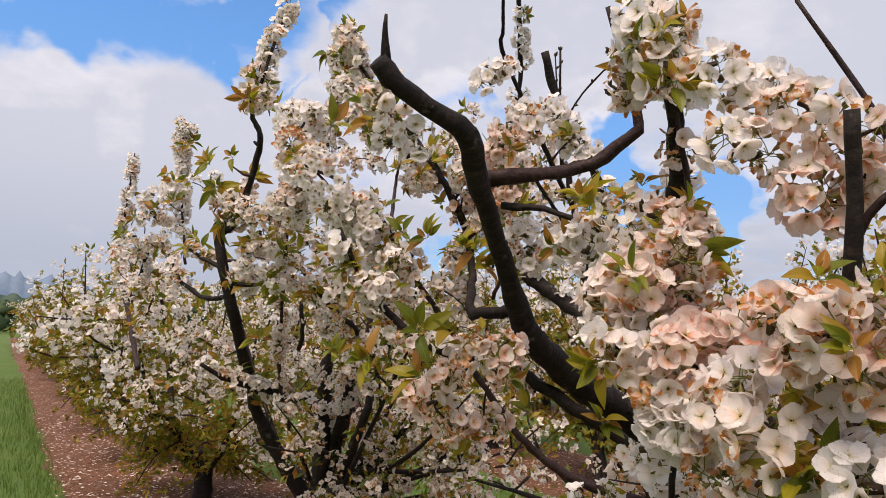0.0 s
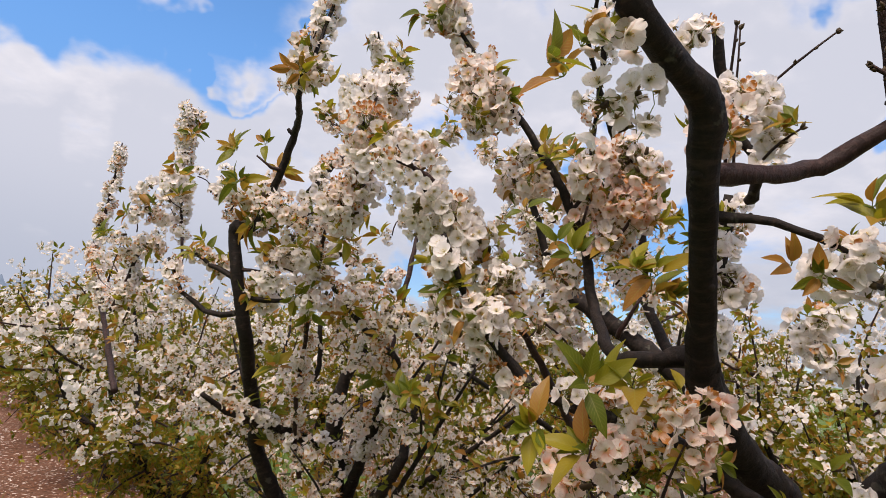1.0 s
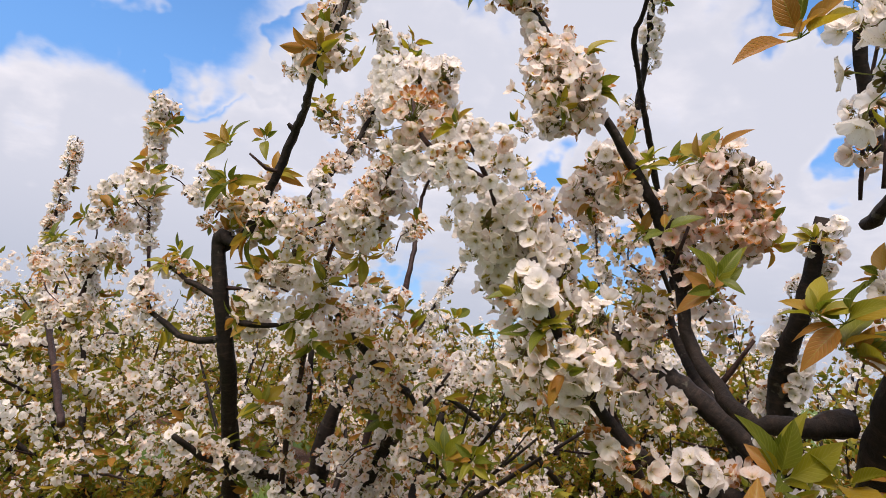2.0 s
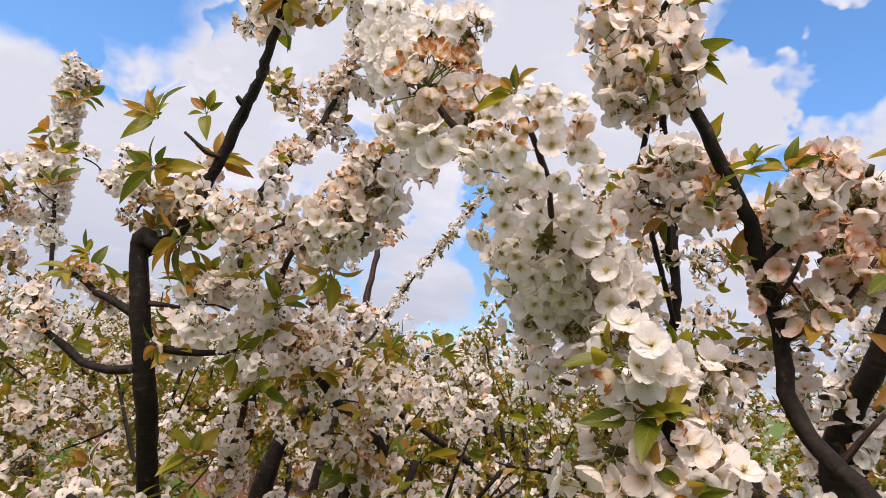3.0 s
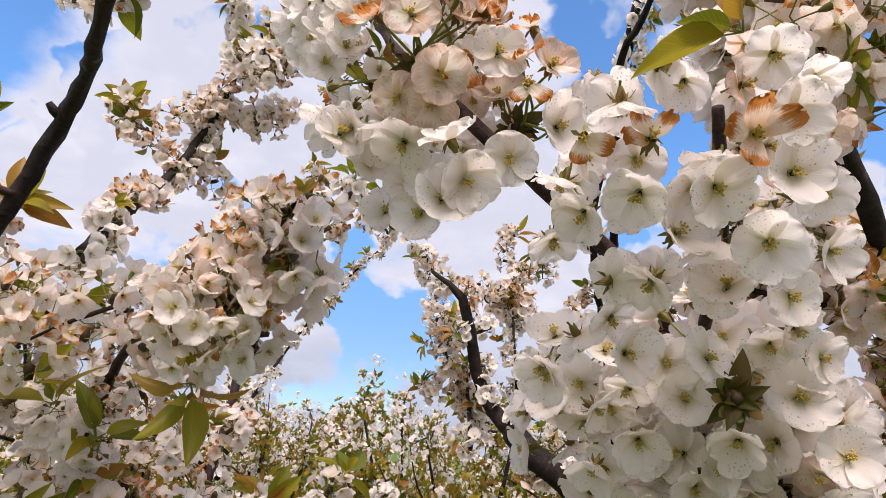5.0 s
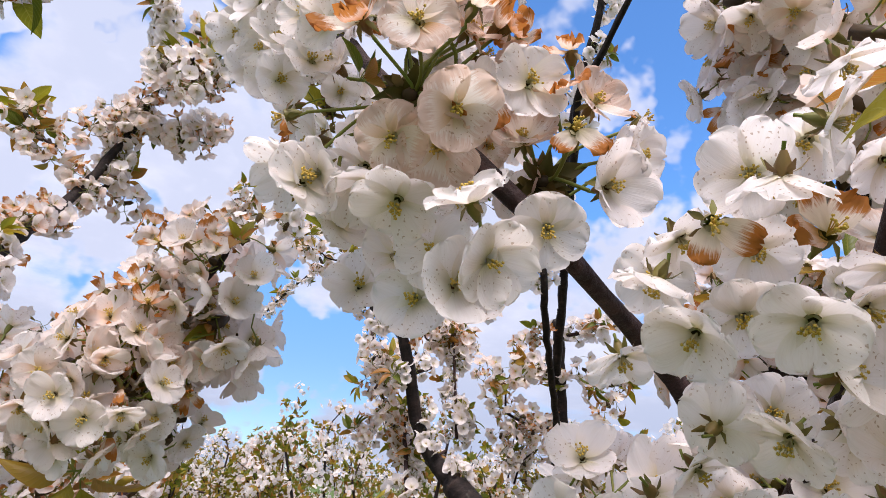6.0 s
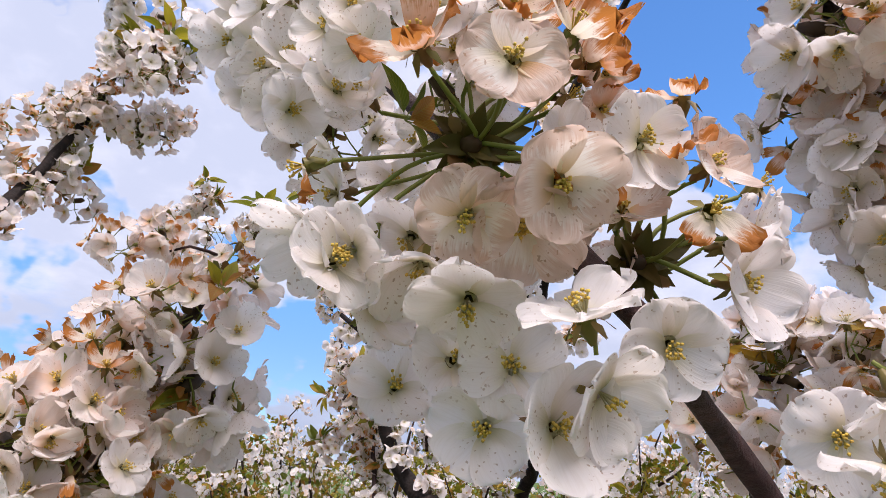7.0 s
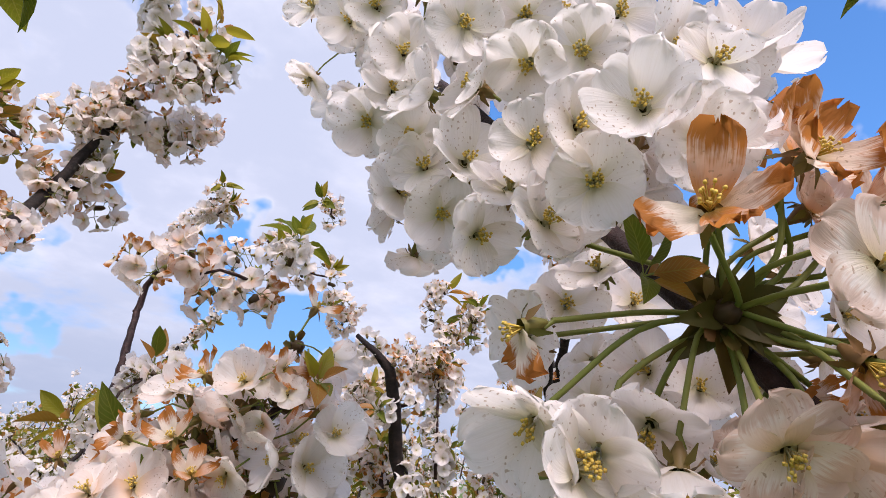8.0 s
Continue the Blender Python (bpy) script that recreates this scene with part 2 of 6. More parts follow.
# ---- mesh builders ----
class Soup:
    """Collects pieces of geometry and turns them into one mesh."""

    def __init__(self):
        self.v, self.loops, self.totals, self.mats, self.uvs, self.n = [], [], [], [], [], 0

    def add(self, piece, m=None, mats=None):
        v, loops, totals, pm, uv = piece
        if m is not None:
            a = np.array(m)
            v = v @ a[:3, :3].T + a[:3, 3]
        self.v.append(v)
        self.loops.append(loops + self.n)
        self.totals.append(totals)
        self.mats.append(pm if mats is None else np.array(mats)[pm])
        self.uvs.append(uv)
        self.n += len(v)

    def piece(self):
        return (np.concatenate(self.v), np.concatenate(self.loops), np.concatenate(self.totals), np.concatenate(self.mats), np.concatenate(self.uvs))

    def mesh(self, name, materials, smooth=True):
        v, loops, totals, mats, uv = self.piece()
        me = bpy.data.meshes.new(name)
        me.vertices.add(len(v))
        me.vertices.foreach_set("co", v.astype(np.float32).ravel())
        me.loops.add(len(loops))
        me.loops.foreach_set("vertex_index", loops.astype(np.int32))
        me.polygons.add(len(totals))
        starts = np.concatenate([[0], np.cumsum(totals)[:-1]]).astype(np.int32)
        me.polygons.foreach_set("loop_start", starts)
        me.polygons.foreach_set("loop_total", totals.astype(np.int32))
        me.polygons.foreach_set("material_index", mats.astype(np.int32))
        me.polygons.foreach_set("use_smooth", np.full(len(totals), smooth))
        layer = me.uv_layers.new(name="UVMap")
        layer.data.foreach_set("uv", uv.astype(np.float32).ravel())
        for mat in materials:
            me.materials.append(mat)
        me.update(calc_edges=True)
        me.validate()
        return me


def grid_piece(points, uv, mat=0, wrap=False):
    """A sheet from rows of points (rows, columns, 3)."""
    nr, nc = points.shape[:2]
    v = points.reshape(-1, 3)
    uvv = uv.reshape(-1, 2)
    quads, quv = [], []
    for i in range(nr - 1):
        for j in range(nc if wrap else nc - 1):
            k = (j + 1) % nc
            q = (i * nc + j, i * nc + k, (i + 1) * nc + k, (i + 1) * nc + j)
            quads.append(q)
            c = [uvv[x].copy() for x in q]
            if wrap and k == 0:
                c[1] = c[1] + (1.0, 0.0)
                c[2] = c[2] + (1.0, 0.0)
            quv.append(c)
    return (v.astype(float), np.array(quads).ravel(), np.full(len(quads), 4), np.full(len(quads), mat), np.array(quv).reshape(-1, 2))


def tube_piece(path, radii, sides=6, mat=0, cap=True, rough=0.0, seed=0, v0=0.0):
    """A tapered tube along path, with uneven girth."""
    rng = np.random.default_rng(seed)
    p = np.array(path, float)
    n = len(p)
    tang = np.gradient(p, axis=0)
    tang /= np.linalg.norm(tang, axis=1)[:, None] + 1e-9
    ref = np.array([0.31, 0.17, 0.93]) if abs(tang[0][2]) < 0.9 else np.array([0.9, 0.3, 0.1])
    rings, uv, dist = [], [], v0
    a = np.cross(tang[0], ref)
    a /= np.linalg.norm(a)
    bumps = 1 + rough * rng.standard_normal((n, sides))
    for i in range(n):
        a = a - tang[i] * (a @ tang[i])
        a /= np.linalg.norm(a) + 1e-9
        b = np.cross(tang[i], a)
        ang = np.linspace(0, 2 * math.pi, sides, endpoint=False)
        rad = radii[i] * bumps[i]
        rings.append(p[i] + np.outer(np.cos(ang) * rad, a) + np.outer(np.sin(ang) * rad, b))
        if i:
            dist += float(np.linalg.norm(p[i] - p[i - 1]))
        uv.append(np.stack([ang / (2 * math.pi), np.full(sides, dist)], -1))
    piece = grid_piece(np.array(rings), np.array(uv), mat, wrap=True)
    if not cap:
        return piece
    v, loops, totals, mats, uvs = piece
    for ring, flip in ((0, True), (n - 1, False)):
        idx = np.arange(sides) + ring * sides
        loops = np.concatenate([loops, idx[::-1] if flip else idx])
        totals = np.append(totals, sides)
        mats = np.append(mats, mat)
        uvs = np.concatenate([uvs, np.zeros((sides, 2)) + (0.5, uv[ring][0][1])])
    return (v, loops, totals, mats, uvs)


def smooth_path(points, step=0.03):
    """A Catmull-Rom line through points (x, y, z, r)."""
    p = np.array(points, float)
    p = np.vstack([2 * p[0] - p[1], p, 2 * p[-1] - p[-2]])
    p[0, 3], p[-1, 3] = p[1, 3], p[-2, 3]
    out = []
    for i in range(1, len(p) - 2):
        k = max(2, int(np.linalg.norm(p[i + 1][:3] - p[i][:3]) / step))
        for t in np.arange(k) / k:
            out.append(0.5 * (2 * p[i] + (p[i + 1] - p[i - 1]) * t + (2 * p[i - 1] - 5 * p[i] + 4 * p[i + 1] - p[i + 2]) * t * t + (3 * p[i] - p[i - 1] - 3 * p[i + 1] + p[i + 2]) * t ** 3))
    out.append(p[-2])
    out = np.array(out)
    out[:, 3] = np.maximum(out[:, 3], 0.0015)
    return out


def part(name, data, parent, m=None, label=""):
    ob = new(name, data)
    ob.parent = parent
    if m is not None:
        ob.matrix_basis = m
    return tagged(ob, label) if label else ob


def aim(direction, spin=0.0):
    """The turn that brings +z to direction."""
    return Vector(direction).to_track_quat("Z", "Y").to_matrix().to_4x4() @ Matrix.Rotation(spin, 4, "Z")


# ---- flowers and leaves ----
def petal_piece(length, width, cup, nu, nv, rng, curl=0.0, mat=0, crumple=0.0):
    """A rounded petal from its claw at the origin along +y."""
    u = np.linspace(-1, 1, nu)
    rows, uvs = [], []
    twist, tip = rng.uniform(-0.3, 0.3), rng.uniform(0.0, 0.09)
    wave, lift = rng.uniform(0, 6.28), rng.uniform(0.04, 0.12)
    for phi in np.linspace(0.22, math.pi * 0.975, nv):
        vv = (1 - math.cos(phi)) / 2
        half = width * math.sin(phi) ** 0.75 * (0.62 + 0.5 * vv)
        notch = tip * length * np.exp(-(u / 0.25) ** 2) * max(0.0, (vv - 0.7) / 0.3)
        y = length * vv - notch
        z = cup * length * vv ** 1.5 + 0.30 * half * u * u * (1 - 0.4 * vv) - curl * length * max(0.0, vv - 0.55) ** 2 * 2.2
        z = z + twist * half * u * vv + lift * length * vv * np.sin(wave + 3.2 * u) * 0.5
        z = z + 0.075 * length * vv ** 3 * np.sin(2.3 * wave + 6.5 * u)
        if crumple > 0.1:
            z = z + crumple * length * rng.uniform(-0.3, 0.3, nu) * vv
        rows.append(np.stack([half * u, np.broadcast_to(y, u.shape), z], -1))
        uvs.append(np.stack([(u + 1) / 2, np.full(nu, vv)], -1))
    return grid_piece(np.array(rows), np.array(uvs), mat)


# material slots of every blossom: 0 petal, 1 wilted petal, 2 stamen, 3 stalk, 4 calyx, 5 bud scale
def flower_piece(rng, radius=0.02, cup=0.35, nu=5, nv=5, stamens=14, stalk=0.034, wilt=False, sides=4):
    s = Soup()
    crumple = 0.55 if wilt else 0.05
    count = 5 if not wilt else int(rng.integers(2, 5))
    for k in range(count):
        p = petal_piece(radius * rng.uniform(0.9, 1.08), radius * (0.63 if not wilt else 0.42) * rng.uniform(0.92, 1.1), cup + rng.uniform(-0.15, 0.15), nu, nv, rng, curl=rng.uniform(-0.1, 0.3), mat=1 if wilt else 0, crumple=crumple)
        s.add(p, Matrix.Rotation(2 * math.pi * k / 5 + rng.uniform(-0.12, 0.12), 4, "Z") @ Matrix.Translation((0, radius * 0.06, 0.0012 * (k % 2))))
    for k in range(stamens):
        a, sp = rng.uniform(0, 6.28), rng.uniform(0.1, 0.55)
        h = radius * rng.uniform(0.30, 0.48)
        d = np.array([math.cos(a) * sp, math.sin(a) * sp, 1.0]) * h
        s.add(tube_piece([(0, 0, 0), tuple(d)], [0.00028, 0.00022], 3, 0 if not wilt else 2, False))
        s.add(tube_piece([tuple(d * 0.97), tuple(d * 1.07)], [0.0007, 0.0005], 4 if nu > 4 else 3, 2, True))
    if not stamens:
        ring = np.linspace(0, 2 * math.pi, 5, endpoint=False)
        pts = np.array([np.stack([np.cos(ring) * q * radius, np.sin(ring) * q * radius, np.full(5, z * radius)], -1) for q, z in ((0.15, 0.24), (0.04, 0.34))])
        s.add(grid_piece(pts, np.zeros((2, 5, 2)), 2, wrap=True))
    # calyx cup and stalk, bent a little
    bend = rng.uniform(-0.25, 0.25, 2) * stalk
    if stalk:
        s.add(tube_piece([(0, 0, 0.001), (0, 0, -0.003), (bend[0] * 0.1, bend[1] * 0.1, -0.008)], [0.0032, 0.0030, 0.0011], sides + 1, 4, False))
        s.add(tube_piece([(bend[0] * 0.1, bend[1] * 0.1, -0.007), (bend[0] * 0.7, bend[1] * 0.7, -stalk * 0.55), (0, 0, -stalk)], [0.0008, 0.0007, 0.0008], sides, 3, False))
        if nu > 4:
            for k in range(5):
                q = petal_piece(0.006, 0.0017, -0.9, 3, 3, rng, mat=4)
                s.add(q, Matrix.Rotation(2 * math.pi * (k + 0.5) / 5, 4, "Z") @ Matrix.Translation((0, 0.002, 0)))
    return s.piece()


BLOSSOM_MATERIALS = {0: [PETAL, PETAL_WILT, STAMEN, STALK, CALYX, BUD_SCALE], 1: [PETAL_AGED, PETAL_WILT, STAMEN, STALK, CALYX, BUD_SCALE], 2: [PETAL_PINK, PETAL_WILT, STAMEN, STALK, CALYX, BUD_SCALE], 3: [PETAL_TURNING, PETAL_WILT, STAMEN, STALK, CALYX, BUD_SCALE]}
rng = np.random.default_rng(4)


def mesh_of(piece, name, materials):
    s = Soup()
    s.add(piece)
    return s.mesh(name, materials)


# single flowers for the sprays that the camera passes closely
FLOWERS = {}
for style in (0, 1):
    FLOWERS[style] = [mesh_of(flower_piece(rng, rng.uniform(0.0165, 0.0190), cup, 9, 9, 20, rng.uniform(0.034, 0.042)), "flower", BLOSSOM_MATERIALS[style]) for cup in (0.22, 0.34, 0.46, 0.62, 0.85, 0.4)]
WILTED = [mesh_of(flower_piece(rng, r, c, 7, 7, 14, 0.036, wilt=True), "flower", BLOSSOM_MATERIALS[1]) for r, c in ((0.0125, 0.5), (0.014, 1.1), (0.013, 0.2), (0.0115, 1.6), (0.0145, 0.8))]


def leaf_piece(rng, length=0.06, width=0.014, fold=0.35, curl=0.35, nu=4, nv=7, mat=0, petiole=0.012):
    u = np.linspace(-1, 1, nu * 2 - 1 if nu > 2 else 3)
    rows, uvs = [], []
    wave = rng.uniform(0, 6)
    for vv in np.linspace(0, 1, nv):
        half = width * max(0.02, math.sin(math.pi * vv ** 0.85) ** 0.8) * (1 - 0.25 * vv)
        y = petiole + length * vv
        z = -curl * length * vv * vv + fold * half * np.abs(u) + 0.05 * half * np.sin(wave + 9 * vv + 3 * u)
        rows.append(np.stack([half * u, np.full(len(u), y), z], -1))
        uvs.append(np.stack([(u + 1) / 2, np.full(len(u), vv)], -1))
    s = Soup()
    s.add(grid_piece(np.array(rows), np.array(uvs), mat))
    if petiole and nv > 4:
        s.add(tube_piece([(0, 0, 0), (0, petiole, 0)], [0.0008, 0.0007], 4, mat + 1, False))
    return s.piece()


LEAF_MATERIALS = [LEAF, STALK]
LEAVES = [mesh_of(leaf_piece(rng, l, l * 0.245, f, c), "leaf", LEAF_MATERIALS) for l, f, c in ((0.056, 0.45, 0.3), (0.064, 0.3, 0.5), (0.050, 0.7, 0.1), (0.068, 0.35, 0.4), (0.042, 0.8, 0.0))]


def tuft_piece(rng, count, length, nu, nv):
    """Leaves that open from one bud."""
    s = Soup()
    for k in range(count):
        l = length * rng.uniform(0.6, 1.15)
        m = Matrix.Rotation(rng.uniform(0, 6.28), 4, "Z") @ Matrix.Rotation(rng.uniform(0.15, 1.15), 4, "X") @ Matrix.Rotation(rng.uniform(-0.5, 0.5), 4, "Y")
        s.add(leaf_piece(rng, l, l * 0.24, rng.uniform(0.3, 0.8), rng.uniform(0, 0.6), nu, nv), m)
    return s.piece()


TUFTS = [mesh_of(tuft_piece(rng, int(rng.integers(5, 9)), 0.050, 3, 7), "leaf_tuft", LEAF_MATERIALS) for _ in range(6)]


def outward(rng, spread):
    """A direction about +z within spread radians."""
    a, b = rng.uniform(0, 2 * math.pi), spread * math.sqrt(rng.uniform(0.02, 1))
    return np.array([math.cos(a) * math.sin(b), math.sin(a) * math.sin(b), math.cos(b)])


def cluster_piece(rng, count, nu, nv, stamens, spread=1.6, wilt=0.1, stalk=0.033, radius=0.0168):
    s = Soup()
    done = []
    for _ in range(count):
        best = max((outward(rng, spread) for _ in range(6)), key=lambda q: min([np.linalg.norm(q - w) for w in done] or [9]))
        done.append(best)
        reach = stalk * rng.uniform(0.85, 1.2)
        m = Matrix.Translation(best * reach) @ aim(best + rng.uniform(-0.75, 0.75, 3) + (0, 0, -0.1), rng.uniform(0, 6.28))
        s.add(flower_piece(rng, radius * rng.uniform(0.9, 1.1), rng.uniform(0.2, 0.85), nu, nv, stamens, reach, rng.random() < wilt, 3), m)
    s.add(tube_piece([(0, 0, -0.012), (0, 0, 0.004), (0, 0, 0.009)], [0.0045, 0.0055, 0.002], 5, 5, True, 0.15, 3))
    return s.piece()


CLUSTERS = {style: [mesh_of(cluster_piece(rng, int(rng.integers(12, 18)), 4, 4, 2, wilt=(0.05, 0.30, 0.25)[style]), "blossom", BLOSSOM_MATERIALS[style]) for _ in range(8)] for style in (0, 1, 2)}


FINE_CLUSTERS = {style: [mesh_of(cluster_piece(rng, int(rng.integers(11, 15)), 6, 6, 5, wilt=(0.05, 0.30, 0.25)[style], radius=0.0165), "blossom", BLOSSOM_MATERIALS[style]) for _ in range(6)] for style in (0, 1, 2)}


def low_flower(rng, radius):
    """Five petals as one shallow cup."""
    ring = np.linspace(0, 2 * math.pi, 5, endpoint=False)
    tip = np.stack([np.cos(ring) * radius, np.sin(ring) * radius, rng.uniform(0.1, 0.6, 5) * radius], -1)
    v = np.vstack([[0, 0, 0], tip])
    loops = np.array([(0, 1 + k, 1 + (k + 1) % 5) for k in range(5)]).ravel()
    uv = np.array([[(0.5, 0.1), (0, 0.9), (1, 0.9)] for k in range(5)]).reshape(-1, 2)
    return (v, loops, np.full(5, 3), np.zeros(5, int), uv)


def low_cluster(rng, count):
    s = Soup()
    for _ in range(count):
        d = outward(rng, 2.2)
        s.add(low_flower(rng, 0.0185), Matrix.Translation(d * rng.uniform(0.025, 0.055)) @ aim(d + rng.uniform(-0.5, 0.5, 3), rng.uniform(0, 6)))
    return s.piece()


LOW = [low_cluster(rng, 10) for _ in range(8)]
LOW_TUFT = [tuft_piece(rng, 6, 0.06, 2, 3) for _ in range(6)]


def far_tuft(rng, count, length):
    """Leaves folded along the rib, for trees down the rows."""
    s = Soup()
    for _ in range(count):
        l = length * rng.uniform(0.7, 1.15)
        w = l * 0.27
        v = np.array([(0, 0.01, 0), (w, 0.45 * l, 0.35 * w), (0, l, -0.15 * l), (-w, 0.45 * l, 0.35 * w)])
        uv = np.array([(0.5, 0), (1, 0.4), (0.5, 1), (0.5, 0), (0.5, 1), (0, 0.4)], float)
        leaf = (v, np.array([0, 1, 2, 0, 2, 3]), np.full(2, 3), np.zeros(2, int), uv)
        s.add(leaf, Matrix.Rotation(rng.uniform(0, 6.28), 4, "Z") @ Matrix.Rotation(rng.uniform(0.1, 1.2), 4, "X") @ Matrix.Rotation(rng.uniform(-0.5, 0.5), 4, "Y"))
    return s.piece()


FAR_TUFT = [far_tuft(rng, 7, 0.064) for _ in range(6)]
FAR = [low_cluster(rng, 7) for _ in range(8)]


# ---- ground ----
ROW = Vector((-0.537, 0.844, 0))     # along the row of trees
SIDE = Vector((0.844, 0.537, 0))     # across the rows


def plan(side, along, z=0.0):
    p = SIDE * side + ROW * along
    return Vector((p.x, p.y, z))


def ground_material():
    m, nt, out = material("grass_sward")
    geo = nt.nodes.new("ShaderNodeNewGeometry")
    fine = noise_node(nt, geo.outputs["Position"], 22.0, 5.0, 0.7)
    wide = noise_node(nt, geo.outputs["Position"], 0.7, 4.0)
    col = mix_colour(nt, fine, (0.035, 0.075, 0.012), (0.10, 0.17, 0.03))
    col = mix_colour(nt, math_node(nt, "MULTIPLY", ramp(nt, wide, 0.4, 0.75), 0.5), col, (0.14, 0.16, 0.04))
    shader(nt, out, col, 0.85, 0.0, bump=fine, bump_strength=1.0, bump_distance=0.03)
    return m


def soil_material():
    m, nt, out = material("bark_mulch")
    geo = nt.nodes.new("ShaderNodeNewGeometry")
    cells = nt.nodes.new("ShaderNodeTexVoronoi")
    cells.inputs["Scale"].default_value = 46.0
    nt.links.new(geo.outputs["Position"], cells.inputs["Vector"])
    wide = noise_node(nt, geo.outputs["Position"], 2.3, 5.0)
    sep = nt.nodes.new("ShaderNodeSeparateColor")
    nt.links.new(cells.outputs["Color"], sep.inputs[0])
    col = mix_colour(nt, sep.outputs[0], (0.085, 0.034, 0.018), (0.20, 0.088, 0.05))
    col = mix_colour(nt, ramp(nt, sep.outputs[1], 0.91, 0.97), col, (0.50, 0.40, 0.33))
    col = mix_colour(nt, math_node(nt, "MULTIPLY", ramp(nt, wide, 0.45, 0.7), 0.5), col, (0.12, 0.065, 0.04))
    shader(nt, out, col, 0.9, 0.0, bump=cells.outputs["Distance"], bump_strength=0.9, bump_distance=0.02)
    return m


GRASS, SOIL = ground_material(), soil_material()


def build_ground():
    n = 60
    edge = np.sign(np.linspace(-1, 1, n)) * np.abs(np.linspace(-1, 1, n)) ** 3.2 * 1400.0
    x, y = np.meshgrid(edge, edge, indexing="ij")
    r = np.hypot(x, y)
    z = -0.02 * (r > 0) + np.clip((r - 60) / 900, 0, 1) ** 1.6 * 14.0 - np.clip((r - 30) / 300, 0, 1) * 5.0
    s = Soup()
    s.add(grid_piece(np.stack([x, y, z], -1), np.stack([x, y], -1) * 0.01))
    tagged(new("ground", s.mesh("ground", [GRASS])), "mown green grass sward of a cherry orchard", "ground", kind="structure")


def build_strip(number, centre, width, a, b):
    rg = np.random.default_rng(50 + number)
    na, nb = int((b - a) / 0.35), 9
    rows, uvs = [], []
    for i in range(na):
        al = a + (b - a) * i / (na - 1)
        row = []
        wob = 0.05 * math.sin(al * 1.7) + 0.03 * math.sin(al * 4.1 + 1)
        for j in range(nb):
            q = j / (nb - 1) * 2 - 1
            rise = 0.045 * (1 - q ** 6) + rg.uniform(-0.006, 0.006) - 0.03
            p = plan(centre + q * width / 2 + wob * q, al, rise)
            row.append(p)
        rows.append(row)
        uvs.append([(j / 8, al) for j in range(nb)])
    s = Soup()
    s.add(grid_piece(np.array(rows, float), np.array(uvs, float)))
    tagged(new("soil_strip", s.mesh("soil_strip", [SOIL])), "reddish-brown mulched soil strip strewn with fallen petals", "soil", kind="structure")


build_ground()
ROW_SIDES = (1.75, 6.0, 10.2, 14.4)
for number, side in enumerate(ROW_SIDES):
    build_strip(number, side + 0.0, 2.15, -8, 60)


def scatter_grass():
    rg = np.random.default_rng(9)
    s = Soup()
    blades = []
    for k in range(14):
        h = rg.uniform(0.05, 0.13)
        lean = rg.uniform(-0.05, 0.05, 2)
        w = rg.uniform(0.002, 0.004)
        pts = np.array([[(-w, 0, 0), (w, 0, 0)], [(-w * 0.7 + lean[0] * 0.4, lean[1] * 0.4, h * 0.6), (w * 0.7 + lean[0] * 0.4, lean[1] * 0.4, h * 0.6)], [(lean[0] - w * 0.1, lean[1], h), (lean[0] + w * 0.1, lean[1], h)]])
        blades.append(grid_piece(pts, np.zeros((3, 2, 2)) + 0.5))
    for k in range(15000):
        al = 4.2 + 16 * rg.random() ** 1.7 - abs(rg.standard_normal()) * 1.2
        si = 0.72 - 2.6 * rg.random() ** 1.5 + 0.05 * rg.standard_normal()
        s.add(blades[k % 14], Matrix.Translation(plan(si, al, -0.02)) @ Matrix.Rotation(rg.uniform(0, 6.28), 4, "Z"))
    for k in range(5000):
        al = rg.uniform(1.5, 12)
        si = rg.uniform(2.95, 4.8)
        s.add(blades[k % 14], Matrix.Translation(plan(si, al, -0.02)) @ Matrix.Rotation(rg.uniform(0, 6.28), 4, "Z"))
    tagged(new("grass_blades", s.mesh("grass_blades", [plain_material("grass_blade", (0.05, 0.11, 0.015), (0.15, 0.22, 0.04), 8, 0.6, 0.2)])), "short green grass blades beside the tree row", "grass", kind="stuff")


def scatter_chips():
    rg = np.random.default_rng(19)
    s = Soup()
    chips = []
    for k in range(10):
        a, b, c = rg.uniform(0.008, 0.022), rg.uniform(0.004, 0.009), rg.uniform(0.002, 0.004)
        pts = np.array([[(-a, -b, 0), (a, -b * 0.6, 0.002)], [(-a * 0.8, 0, c), (a * 0.9, 0.001, c * 1.3)], [(-a, b, 0), (a * 0.7, b, 0)]])
        chips.append(grid_piece(pts, np.zeros((3, 2, 2)) + 0.5))
    for k in range(9000):
        al, si = 3.0 + 9 * rg.random() ** 1.3, rg.uniform(0.72, 2.7)
        s.add(chips[k % 10], Matrix.Translation(plan(si, al, 0.018)) @ Matrix.Rotation(rg.uniform(0, 6.28), 4, "Z"), [int(rg.random() < 0.16)])
    tagged(new("mulch_chips", s.mesh("mulch_chips", [plain_material("mulch_chip", (0.10, 0.042, 0.024), (0.24, 0.11, 0.06), 20, 0.85), plain_material("fallen_petal", (0.62, 0.52, 0.46), (0.75, 0.68, 0.62), 20, 0.8)])), "brown bark chips and fallen petals on the soil", "mulch", kind="stuff")


scatter_grass()
scatter_chips()


